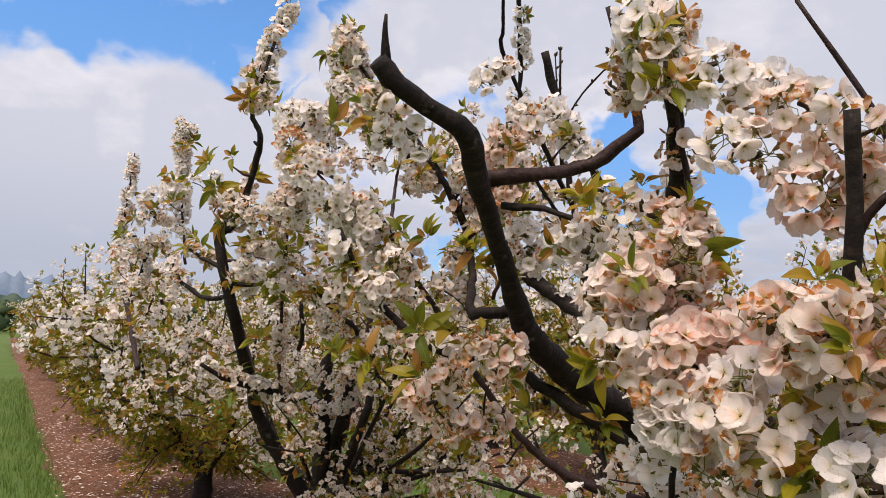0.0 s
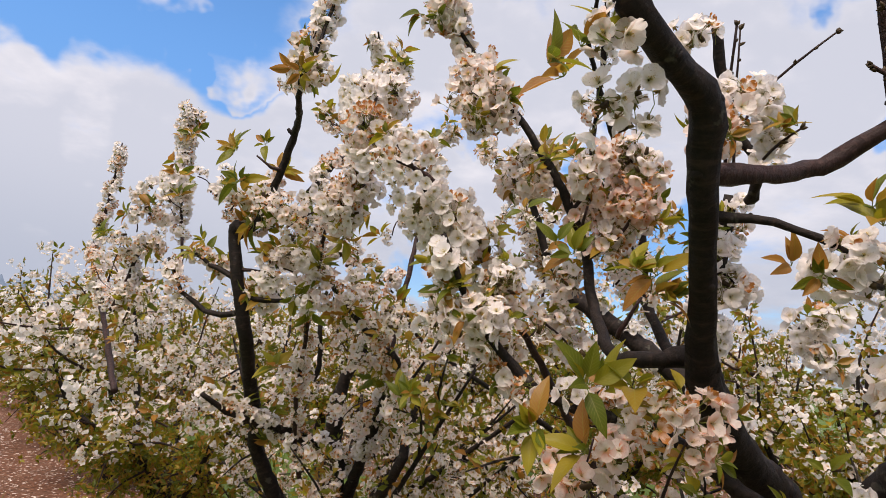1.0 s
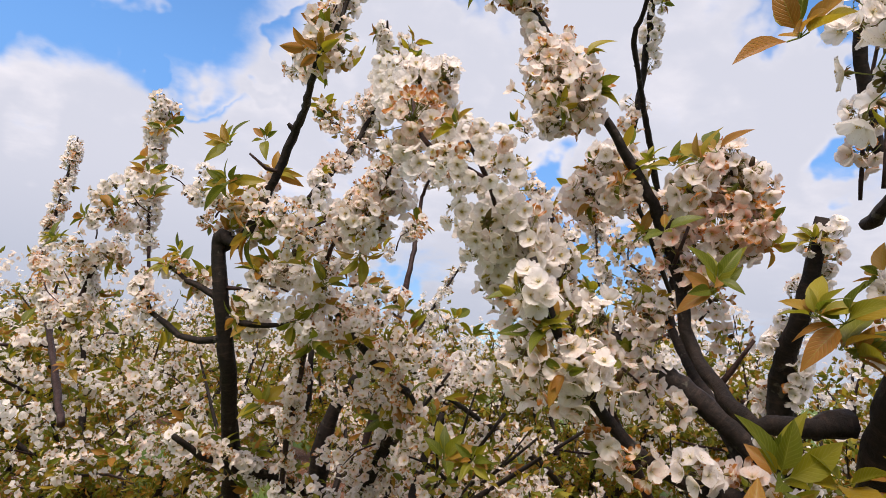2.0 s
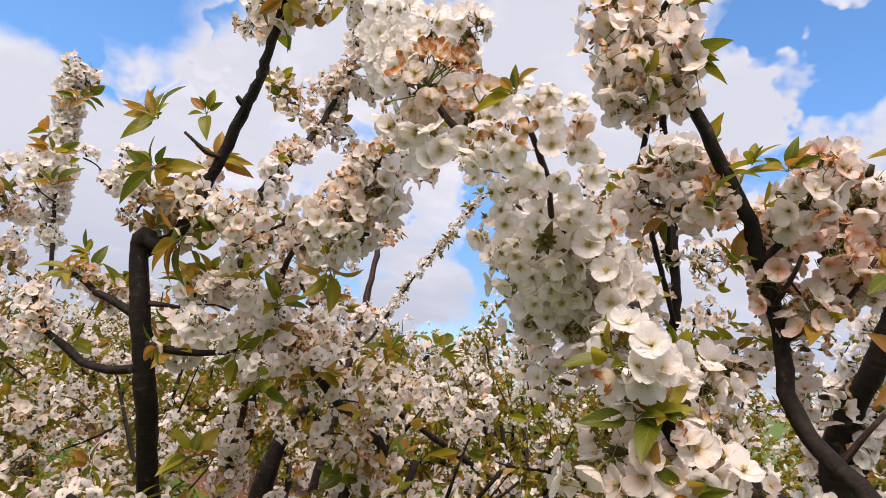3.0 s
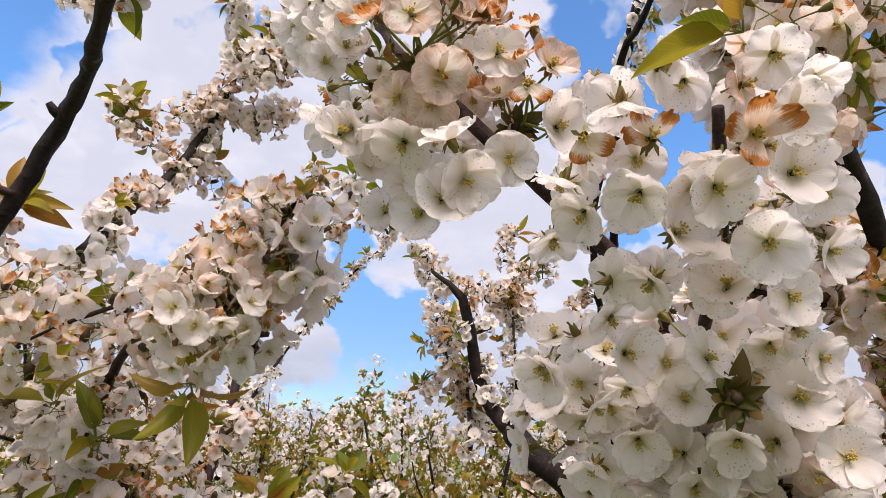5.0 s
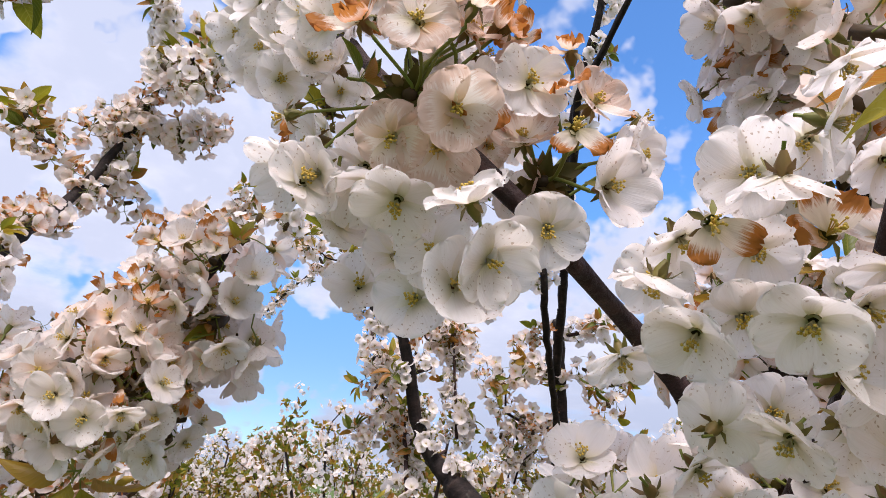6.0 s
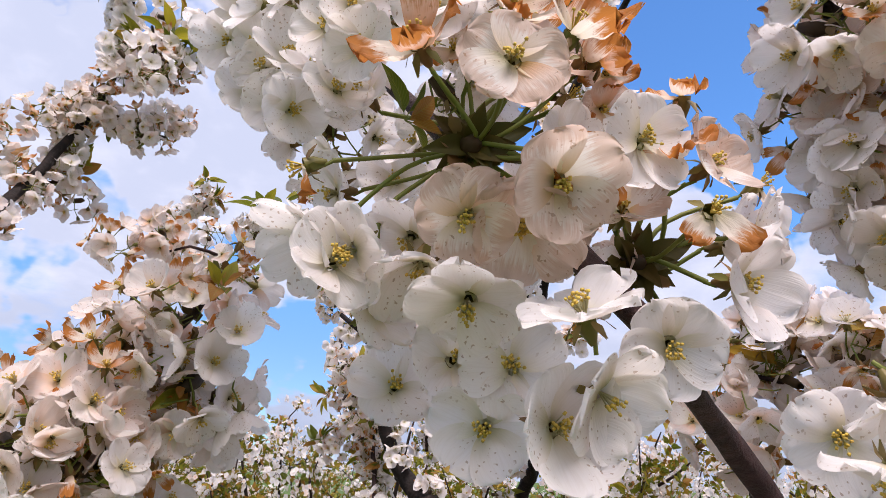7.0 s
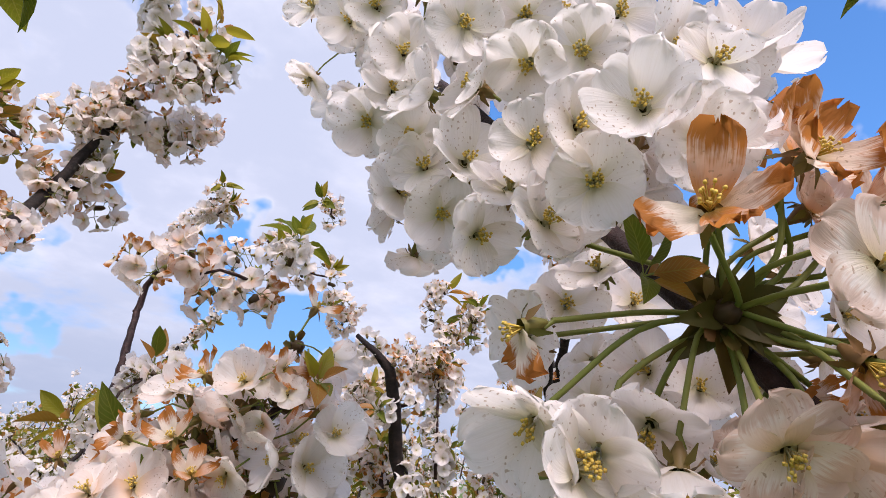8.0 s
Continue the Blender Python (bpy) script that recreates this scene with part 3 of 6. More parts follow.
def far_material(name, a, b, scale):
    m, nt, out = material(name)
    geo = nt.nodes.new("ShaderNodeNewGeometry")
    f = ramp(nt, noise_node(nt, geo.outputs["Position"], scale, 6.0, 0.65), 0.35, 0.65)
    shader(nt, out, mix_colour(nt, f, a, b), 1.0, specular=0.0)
    return m


def build_hills():
    rg = np.random.default_rng(3)
    # the far ridge's distance haze is painted into its blue-grey base colours
    for name, label, dist, high, rough, mat in (("far_hill", "hazy blue-grey wooded ridge on the horizon", 1300, 125, 18, far_material("haze_tinted_wood", (0.12, 0.17, 0.24), (0.17, 0.22, 0.29), 0.02)),
                                         ("wooded_hill", "dark green wooded hillside behind the orchard", 520, 33, 4, far_material("dark_wood", (0.035, 0.055, 0.045), (0.07, 0.10, 0.075), 0.08))):
        az = np.radians(np.arange(-75, 5, 0.3))
        top = (high * (0.8 + 0.2 * np.sin(az * 3.1 + dist)) + rough * rg.random(len(az))) * np.clip((-6 - np.degrees(az)) / 24, 0.12, 1)
        rows = []
        for q, back in ((0.0, 0.0), (0.35, 30.0), (0.75, 60.0), (1.0, 80.0), (0.9, 160.0)):
            rows.append(np.stack([np.sin(az) * (dist + back), np.cos(az) * (dist + back), top * q - 10], -1))
        s = Soup()
        s.add(grid_piece(np.array(rows), np.zeros((5, len(az), 2))))
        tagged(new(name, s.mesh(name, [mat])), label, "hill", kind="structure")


build_hills()


def far_wood():
    """Loose clumps of trees along the foot of the hill."""
    rg = np.random.default_rng(13)
    s = Soup()
    for k in range(260):
        az = radians(rg.uniform(-60, -12))
        d = rg.uniform(150, 330)
        h = rg.uniform(5, 10)
        c = Vector((math.sin(az) * d, math.cos(az) * d, -3.5))
        for j in range(7):
            r = h * rg.uniform(0.14, 0.26)
            ring = np.linspace(0, 2 * math.pi, 7, endpoint=False)
            off = rg.uniform(-0.3, 0.3, 3) * h
            pts = np.array([np.stack([np.cos(ring) * r * q, np.sin(ring) * r * q, np.full(7, zz * r)], -1) * rg.uniform(0.8, 1.2, (7, 1)) for q, zz in ((0.3, -0.9), (1, -0.3), (0.95, 0.4), (0.25, 1.0))])
            s.add(grid_piece(pts, np.zeros((4, 7, 2)), 0, True), Matrix.Translation(c + Vector((off[0], off[1], h * 0.62 + off[2]))))
        s.add(tube_piece([c, c + Vector((0, 0, h * 0.5))], [0.2, 0.15], 5))
    tagged(new("far_trees", s.mesh("far_trees", [far_material("far_foliage", (0.03, 0.05, 0.025), (0.07, 0.10, 0.05), 0.6)])), "dark green trees far behind the orchard", "trees", kind="stuff")


far_wood()


# ---- cherry trees ----
class Tree:
    """One tree: an Empty at the trunk's foot, limbs, blossom clusters and leaf tufts."""

    def __init__(self, foot, label, group="orchard trees", leaf=1.0):
        self.leaf = leaf
        self.ob = tagged(new("cherry_tree"), label, "tree", group)
        self.foot = Vector(foot)
        self.ob.matrix_basis = Matrix.Translation(self.foot)
        self.back = Matrix.Translation(-self.foot)
        self.lines, self.clusters, self.tufts, self.rest, self.rest_leaf = [], 0, 0, Soup(), Soup()

    def limb(self, name, points, young=False, sides=9, rough=0.1, seed=0, buds=0.0):
        path = smooth_path(points)
        rg = np.random.default_rng(seed + len(self.lines) + 7)
        wob = rg.standard_normal((len(path), 3)) * path[:, 3:4] * np.where(path[:, 3:4] > 0.018, 0.06, 0.15)
        wob[0] = wob[-1] = 0
        p = path[:, :3] + wob
        s = Soup()
        s.add(tube_piece(p - np.array(self.foot), path[:, 3], sides, 0, True, rough if path[0, 3] < 0.03 else 0.05, seed + len(self.lines)))
        # old leaf and spur scars
        for i in range(2, len(p) - 1, 3):
            if rg.random() < (0.55 if path[i, 3] < 0.02 else 0.9):
                d = Vector(rg.standard_normal(3)).normalized()
                r = path[i, 3]
                a = np.array(Vector(p[i]) - self.foot)
                k = np.array(d) * r
                lip = (1.12, 1.3) if r < 0.012 else (0.98, 1.07)
                s.add(tube_piece([a + k * 0.6, a + k * lip[0], a + k * lip[1]], [r * 0.5, r * 0.36, r * 0.12], 6, 0, True, 0.12, i))
        # pointed buds, alternate along a bare twig and crowded at its tip
        if buds:
            tang = np.gradient(p, axis=0)
            gone = np.concatenate([[0], np.cumsum(np.linalg.norm(np.diff(p, axis=0), axis=1))])
            places = [(q, rg.uniform(0.5, 0.8)) for q in np.arange(buds, gone[-1], buds)] + [(gone[-1] - 0.004 * k, 0.35) for k in range(4)]
            for k, (q, open_) in enumerate(places):
                i = min(len(p) - 1, int(np.searchsorted(gone, q)))
                ax = tang[i] / np.linalg.norm(tang[i])
                out = np.cross(ax, rg.standard_normal(3))
                out /= np.linalg.norm(out)
                d = ax * (1 - open_) + out * open_
                d /= np.linalg.norm(d)
                a = p[i] - np.array(self.foot)
                l = rg.uniform(0.009, 0.014)
                s.add(tube_piece([a, a + d * l * 0.35, a + d * l * 0.7, a + d * l], [0.0022, 0.0036, 0.0028, 0.0006], 6, 1, True, 0.08, k))
        ob = part(name, s.mesh(name, [BARK_YOUNG if young else BARK, BUD_SCALE]), self.ob)
        self.lines.append(path)
        return path

    def cluster(self, at, direction, style=0, size=1.0):
        rg = np.random.default_rng(int(abs(at[0] * 7919 + at[1] * 104729 + at[2] * 1299709) * 100) % 2 ** 31)
        m = self.back @ Matrix.Translation(at) @ aim(direction, rg.uniform(0, 6.28)) @ Matrix.Scale(size, 4)
        if self.clusters < 300:
            near = at[1] < 2.05 and -0.3 < at[0] < 0.75 and at[2] > 1.7
            part("blossom", (FINE_CLUSTERS if near else CLUSTERS)[style][int(rg.integers(6 if near else 8))], self.ob, m)
            self.clusters += 1
        else:
            self.rest.add(MID[int(rg.integers(len(MID)))], m)

    def tuft(self, at, direction, size=1.0):
        rg = np.random.default_rng(int(abs(at[0] * 7919 + at[1] * 1299709 + at[2] * 104729) * 100) % 2 ** 31)
        m = self.back @ Matrix.Translation(at) @ aim(direction, rg.uniform(0, 6.28)) @ Matrix.Scale(size * self.leaf, 4)
        if self.tufts < 200:
            part("leaf_tuft", TUFTS[int(rg.integers(6))], self.ob, m)
            self.tufts += 1
        else:
            self.rest_leaf.add(MID_TUFT[int(rg.integers(len(MID_TUFT)))], m)

    def flower_along(self, path, every=0.045, style=0, start=0.0, leaf=0.25, size=1.0, seed=0, leaf_size=1.0):
        """Spurs with blossom along a branch."""
        rg = np.random.default_rng(seed + len(path) * 13 + int(abs(path[0, 0]) * 1000))
        p = path[:, :3]
        seg = np.linalg.norm(np.diff(p, axis=0), axis=1)
        cum = np.concatenate([[0], np.cumsum(seg)])
        d = start * cum[-1] + rg.uniform(0, every)
        while d < cum[-1]:
            i = min(len(seg) - 1, int(np.searchsorted(cum, d)) - 1)
            t = (d - cum[i]) / max(seg[i], 1e-6)
            q = p[i] + (p[i + 1] - p[i]) * t
            axis = (p[i + 1] - p[i]) / max(seg[i], 1e-6)
            side = rg.standard_normal(3)
            side -= axis * (side @ axis) * 0.8
            side /= np.linalg.norm(side)
            q = q + side * path[i, 3]
            self.cluster(q, side, style if rg.random() < 0.75 else (1, 0, 0)[style], size * rg.uniform(0.85, 1.1))
            if rg.random() < leaf:
                self.tuft(q + side * 0.03, side + 0.6 * axis, leaf_size * size * rg.uniform(0.85, 1.3))
            d += every * rg.uniform(0.6, 1.5)

    def spray(self, row, leaf=0.38):
        """A loose cloud of spurs on short twigs: centre, half sizes, count, style."""
        x, y, z, rx, ry, rz, n, style = row
        rg = np.random.default_rng(int(abs(x * 911 + y * 353 + z * 127) * 1000))
        n, style = int(n), int(style)
        c = np.array((x, y, z))
        # a few twigs carry the clusters
        twigs = max(1, n // 5)
        for k in range(twigs):
            a = c + rg.uniform(-0.9, 0.9, 3) * (rx, ry, rz)
            b = c + rg.uniform(-0.9, 0.9, 3) * (rx, ry, rz)
            b = a + (b - a) * min(1.0, 0.12 / max(1e-6, np.linalg.norm(b - a)))
            mid = (a + b) / 2 + rg.uniform(-0.02, 0.02, 3)
            path = smooth_path([(*a, 0.0032), (*mid, 0.0026), (*b, 0.0016)])
            s = Soup()
            s.add(tube_piece(path[:, :3] - np.array(self.foot), path[:, 3], 5, 0, True, 0.08, k))
            part("twig", s.mesh("twig", [BARK_YOUNG]), self.ob)
            for j in range(math.ceil(n / twigs)):
                q = path[int(rg.integers(len(path))), :3] + np.clip(rg.standard_normal(3), -1.4, 1.4) * 0.35 * np.array((rx, ry, rz))
                side = (q - c) / np.array((rx, ry, rz)) + rg.standard_normal(3) * 0.8
                self.cluster(q, side, style if rg.random() < 0.8 else (1, 0, 1)[style], rg.uniform(0.85, 1.12))
                if rg.random() < leaf:
                    self.tuft(q + 0.035 * side / np.linalg.norm(side), side / np.linalg.norm(side) + (0, 0, 0.5), rg.uniform(0.85, 1.3))

    def close(self):
        if self.rest.n:
            tagged(part("blossom_cover", self.rest.mesh("blossom_cover", BLOSSOM_MATERIALS[1]), self.ob), kind="stuff")
        if self.rest_leaf.n:
            tagged(part("foliage", self.rest_leaf.mesh("foliage", LEAF_MATERIALS), self.ob), kind="stuff")


MID = [cluster_piece(rng, 8, 3, 3, 0, 1.9, 0.10) for _ in range(8)]
MID_TUFT = [tuft_piece(rng, 4, 0.06, 2, 3) for _ in range(6)]


def skeleton_lines(rg, height, radius, limbs=7, laterals=6, low=0.55):
    """Limbs of a vase-shaped tree, with laterals and upright shoots: lists of (x, y, z, r)."""
    main, fine = [], []
    for k in range(limbs):
        az = 2 * math.pi * (k + rg.uniform(-0.3, 0.3)) / limbs
        out = radius * rg.uniform(0.6, 0.95)
        top = height * rg.uniform(0.62, 0.85)
        d = np.array([math.cos(az), math.sin(az), 0])
        z0 = low * rg.uniform(0.55, 1.0)
        pts = [np.array([0, 0, z0 * 0.8]), d * out * 0.42 + (0, 0, z0 + 0.22), d * out * 0.8 + (0, 0, top * 0.66) + rg.uniform(-0.08, 0.08, 3), d * out + (0, 0, top) + rg.uniform(-0.1, 0.1, 3)]
        r0 = rg.uniform(0.03, 0.045)
        main.append([(*p, r) for p, r in zip(pts, (r0, r0 * 0.75, r0 * 0.5, r0 * 0.25))])
        for j in range(laterals):
            t = rg.uniform(0.08, 1.0)
            seg = min(2, int(t * 3))
            a = pts[seg] + (pts[seg + 1] - pts[seg]) * (t * 3 - seg)
            az2 = az + rg.uniform(-1.5, 1.5)
            l = rg.uniform(0.3, 0.65) * radius
            b = a + np.array([math.cos(az2) * l * 0.6, math.sin(az2) * l * 0.6, rg.uniform(-0.12, 0.25)])
            e = b + np.array([math.cos(az2) * l * 0.4, math.sin(az2) * l * 0.4, rg.uniform(-0.05, 0.4)])
            if t < 0.4:
                e[2] -= rg.uniform(0.1, 0.35)
            e[2] = max(e[2], 0.22)
            fine.append([(*a, 0.011), (*b, 0.008), (*e, 0.004)])
        # upright shoot from the limb's end
        a = pts[3]
        e = a + np.array([rg.uniform(-0.15, 0.15), rg.uniform(-0.15, 0.15), (height - top) * rg.uniform(0.2, 0.85)])
        fine.append([(*a, 0.009), (*((a + e) / 2 + rg.uniform(-0.04, 0.04, 3)), 0.007), (*e, 0.003)])
    return main, fine


def orchard_tree(rg, foot, label, height, radius, clusters, leaves, far=True):
    """A whole tree with joined blossom."""
    tree = Tree(foot, label)
    s = Soup()
    path = smooth_path([(0, 0, -0.05, 0.105), (0.01, 0.0, 0.12, 0.085), (0.0, 0.01, 0.34, 0.078), (0, 0, 0.5, 0.07)])
    s.add(tube_piece(path[:, :3], path[:, 3], 10, 0, True, 0.06, 5))
    part("trunk", s.mesh("trunk", [BARK]), tree.ob)
    main, fine = skeleton_lines(rg, height, radius, 7, 10)
    twigs = Soup()
    for line in main:
        path = smooth_path(line, 0.1)
        s = Soup()
        s.add(tube_piece(path[:, :3], path[:, 3], 7, 0, True, 0.08, 3))
        part("limb", s.mesh("limb", [BARK]), tree.ob)
    lines = []
    for line in fine:
        path = smooth_path(line, 0.1)
        twigs.add(tube_piece(path[:, :3], path[:, 3], 4, 0, False))
        lines.append(path)
    tagged(part("twig_tangle", twigs.mesh("twig_tangle", [BARK_YOUNG]), tree.ob), kind="stuff")
    lines += [smooth_path(line, 0.1)[4:] for line in main]
    weights = np.array([len(l) for l in lines], float)
    pick = rg.choice(len(lines), clusters + leaves, p=weights / weights.sum())
    blossom, foliage = Soup(), Soup()
    for k, i in enumerate(pick):
        l = lines[i]
        q = l[int(rg.integers(len(l))), :3] + rg.standard_normal(3) * (0.075, 0.075, 0.06)
        if q[2] < 0.16:
            continue
        green = k >= clusters
        if not green and rg.random() < max(0.24, 1.26 - 0.54 * q[2]):
            green = True
        m = Matrix.Translation(q) @ aim(rg.standard_normal(3) + (0, 0, 0.3), rg.uniform(0, 6))
        if green:
            foliage.add((FAR_TUFT if far else LOW_TUFT)[k % 6], m)
        else:
            blossom.add((FAR if far else LOW)[k % 8], m @ Matrix.Scale(rg.uniform(0.85, 1.15), 4), [0 if rg.random() < 0.6 else 1])
    tagged(part("blossom_cover", blossom.mesh("blossom_cover", [PETAL, PETAL_AGED]), tree.ob), kind="stuff")
    tagged(part("foliage", foliage.mesh("foliage", LEAF_MATERIALS), tree.ob), kind="stuff")
    return tree.ob


# -- the near tree, whose dark lead the camera passes --
tree_a = Tree((1.30, 1.88, -0.02), "old cherry tree with dark bare leads, white and pink blossom", leaf=0.78)
tree_a.limb("trunk", [(1.31, 1.88, -0.06, 0.115), (1.30, 1.88, 0.15, 0.095), (1.29, 1.86, 0.5, 0.085), (1.3, 1.86, 0.85, 0.075)], sides=12)
A = tree_a.limb("limb", [(1.3, 1.86, 0.8, 0.066), (0.999, 1.76, 1.319, 0.052), (0.821, 1.63, 1.436, 0.043), (0.686, 1.513, 1.526, 0.038), (0.59, 1.415, 1.606, 0.0322), (0.55, 1.357, 1.674, 0.0282), (0.505, 1.277, 1.762, 0.0232), (0.456, 1.185, 1.858, 0.0221), (0.419, 1.117, 1.929, 0.0238), (0.404, 1.08, 1.983, 0.026), (0.373, 1.046, 2.015, 0.0232), (0.311, 1.005, 2.038, 0.0199), (0.25, 0.964, 2.062, 0.02), (0.225, 0.947, 2.084, 0.022), (0.21, 0.936, 2.099, 0.019)], sides=12)
tree_a.limb("dead_spur", [(0.225, 0.941, 2.096, 0.01), (0.222, 0.926, 2.135, 0.007), (0.224, 0.91, 2.177, 0.003)], sides=6)
arm = tree_a.limb("branch", [(0.453, 1.194, 1.947, 0.02), (0.587, 1.228, 1.977, 0.0165), (0.703, 1.255, 2.008, 0.016), (0.756, 1.227, 2.044, 0.015), (0.797, 1.19, 2.078, 0.013), (0.789, 1.184, 2.118, 0.011), (0.764, 1.163, 2.191, 0.009), (0.731, 1.138, 2.269, 0.008), (0.701, 1.113, 2.333, 0.006)], young=True)
tree_a.limb("branch", [(0.789, 1.184, 2.118, 0.008), (0.789, 1.134, 2.158, 0.007), (0.779, 1.096, 2.209, 0.006), (0.761, 1.058, 2.284, 0.005)], young=True)
thin = tree_a.limb("branch", [(0.49, 1.243, 1.898, 0.009), (0.582, 1.199, 1.885, 0.0075), (0.64, 1.17, 1.858, 0.007), (0.697, 1.14, 1.821, 0.006), (0.613, 1.122, 1.814, 0.006), (0.641, 1.051, 1.768, 0.005)], sides=7)
br = tree_a.limb("branch", [(0.583, 1.465, 1.668, 0.024), (0.523, 1.474, 1.66, 0.018), (0.475, 1.501, 1.656, 0.0155), (0.448, 1.534, 1.664, 0.014), (0.471, 1.713, 1.778, 0.0125), (0.461, 1.725, 1.852, 0.012), (0.45, 1.725, 1.907, 0.0115), (0.417, 1.718, 1.979, 0.011), (0.388, 1.707, 2.039, 0.011), (0.367, 1.705, 2.071, 0.0105), (0.344, 1.704, 2.106, 0.0105), (0.308, 1.699, 2.154, 0.01), (0.273, 1.694, 2.197, 0.0095), (0.239, 1.695, 2.235, 0.009), (0.21, 1.695, 2.273, 0.008), (0.178, 1.696, 2.311, 0.007), (0.147, 1.696, 2.352, 0.006), (0.105, 1.693, 2.41, 0.005), (0.064, 1.689, 2.465, 0.004), (0.03, 1.685, 2.51, 0.003)])
tree_a.limb("twig", [(0.537, 1.723, 1.707, 0.007), (0.547, 1.7, 1.743, 0.006), (0.567, 1.661, 1.804, 0.004)], True, 6)
brside = tree_a.limb("twig", [(0.368, 1.707, 2.062, 0.0065), (0.325, 1.721, 2.063, 0.006), (0.281, 1.746, 2.066, 0.004)], True, 6)
for line, every in (([(0.4, 1.713, 1.996, 0.006), (0.422, 1.687, 2.032, 0.005), (0.435, 1.658, 2.081, 0.004), (0.439, 1.635, 2.146, 0.003)], 0.042), ([(0.432, 1.719, 1.937, 0.005), (0.426, 1.68, 1.971, 0.004), (0.429, 1.662, 2.006, 0.003)], 0.05), ([(0.453, 1.723, 1.89, 0.006), (0.493, 1.701, 1.922, 0.005), (0.529, 1.673, 1.968, 0.004), (0.551, 1.641, 2.036, 0.003)], 0.05)):
    tree_a.flower_along(tree_a.limb("twig", line, True, 6), every, 2, start=0.15, leaf=0.25)
tri = tree_a.limb("branch", [(0.965, 1.531, 1.272, 0.02)] + [(0.58, 1.562, 1.507, 0.016), (0.435, 1.535, 1.54, 0.014), (0.33, 1.552, 1.567, 0.012), (0.254, 1.57, 1.622, 0.011), (0.183, 1.547, 1.706, 0.01), (0.14, 1.544, 1.759, 0.008), (0.082, 1.53, 1.877, 0.006)])
back = tree_a.limb("limb", [(1.32, 1.9, 0.8, 0.06)] + [(1.44, 2.227, 1.004, 0.055), (1.27, 2.278, 1.208, 0.05), (1.149, 2.238, 1.445, 0.043), (1.011, 2.134, 1.609, 0.038), (0.959, 2.093, 1.746, 0.03), (0.916, 1.948, 1.938, 0.022), (0.915, 1.878, 2.145, 0.018)], sides=11)
hook = tree_a.limb("branch", [(0.854, 1.696, 2.075, 0.014), (0.776, 1.532, 2.109, 0.012), (0.726, 1.531, 2.168, 0.012), (0.674, 1.507, 2.279, 0.012), (0.633, 1.466, 2.389, 0.011)])
tree_a.limb("twig", [(0.711, 1.561, 2.073, 0.004), (0.692, 1.52, 2.232, 0.004), (0.675, 1.457, 2.391, 0.003)], True, 6, buds=0.05)
tree_a.limb("twig", [(0.669, 1.449, 2.136, 0.0035), (0.701, 1.402, 2.213, 0.003), (0.737, 1.358, 2.26, 0.0025), (0.782, 1.299, 2.303, 0.002)], True, 6, buds=0.045)
tree_a.limb("twig", [(0.688, 1.488, 2.071, 0.004), (0.67, 1.454, 2.201, 0.003), (0.648, 1.399, 2.345, 0.002)], True, 6, buds=0.05)
for line in ([(0.747, 1.12, 2.117, 0.004), (0.723, 1.128, 2.129, 0.004), (0.708, 1.132, 2.142, 0.003)], [(0.712, 1.09, 2.212, 0.004), (0.699, 1.094, 2.219, 0.003)], [(0.715, 1.08, 2.125, 0.004), (0.698, 1.087, 2.138, 0.003)]):
    tree_a.limb("twig", line, True, 6, buds=0.012)
tree_a.limb("twig", [(0.613, 1.273, 2.018, 0.003), (0.632, 1.251, 2.045, 0.0025), (0.653, 1.227, 2.064, 0.002)], True, 6, buds=0.04)
tall = tree_a.limb("branch", [(1.104, 2.864, 2.059, 0.009)] + [(0.758, 2.569, 2.413, 0.009), (0.737, 2.538, 2.554, 0.009), (0.73, 2.471, 2.731, 0.01), (0.711, 2.389, 2.908, 0.011), (0.676, 2.274, 3.113, 0.009)])
upright = tree_a.limb("limb", [(1.28, 1.8, 0.85, 0.06)] + [(1.065, 1.634, 1.271, 0.05), (1.012, 1.41, 1.509, 0.045), (0.874, 1.15, 1.775, 0.04), (0.819, 1.038, 1.859, 0.034), (0.8, 0.987, 1.906, 0.02), (0.77, 0.922, 1.97, 0.016), (0.735, 0.86, 2.044, 0.014), (0.701, 0.801, 2.116, 0.012), (0.668, 0.747, 2.165, 0.01)], sides=10)
tree_a.limb("twig", [(0.805, 0.942, 1.834, 0.006), (0.767, 0.894, 1.951, 0.005), (0.752, 0.88, 2.009, 0.004)], True, 6)
upspur = tree_a.limb("twig", [(0.736, 0.861, 2.04, 0.007), (0.756, 0.825, 2.056, 0.006), (0.779, 0.782, 2.055, 0.005)], True, 6)
edge = tree_a.limb("branch", [(1.222, 1.767, 0.96, 0.03)] + [(0.856, 0.735, 1.356, 0.016), (0.836, 0.597, 1.529, 0.012), (0.793, 0.514, 1.677, 0.0095), (0.777, 0.478, 1.789, 0.0085), (0.76, 0.454, 1.854, 0.008)])
tree_a.limb("twig", [(0.792, 0.51, 1.71, 0.007), (0.797, 0.487, 1.746, 0.006), (0.81, 0.456, 1.772, 0.005)], True, 6)
tree_a.limb("twig", [(0.897, 0.573, 1.85, 0.005), (0.875, 0.57, 1.903, 0.004), (0.826, 0.572, 1.978, 0.0035), (0.777, 0.567, 2.045, 0.003)], True, 6)
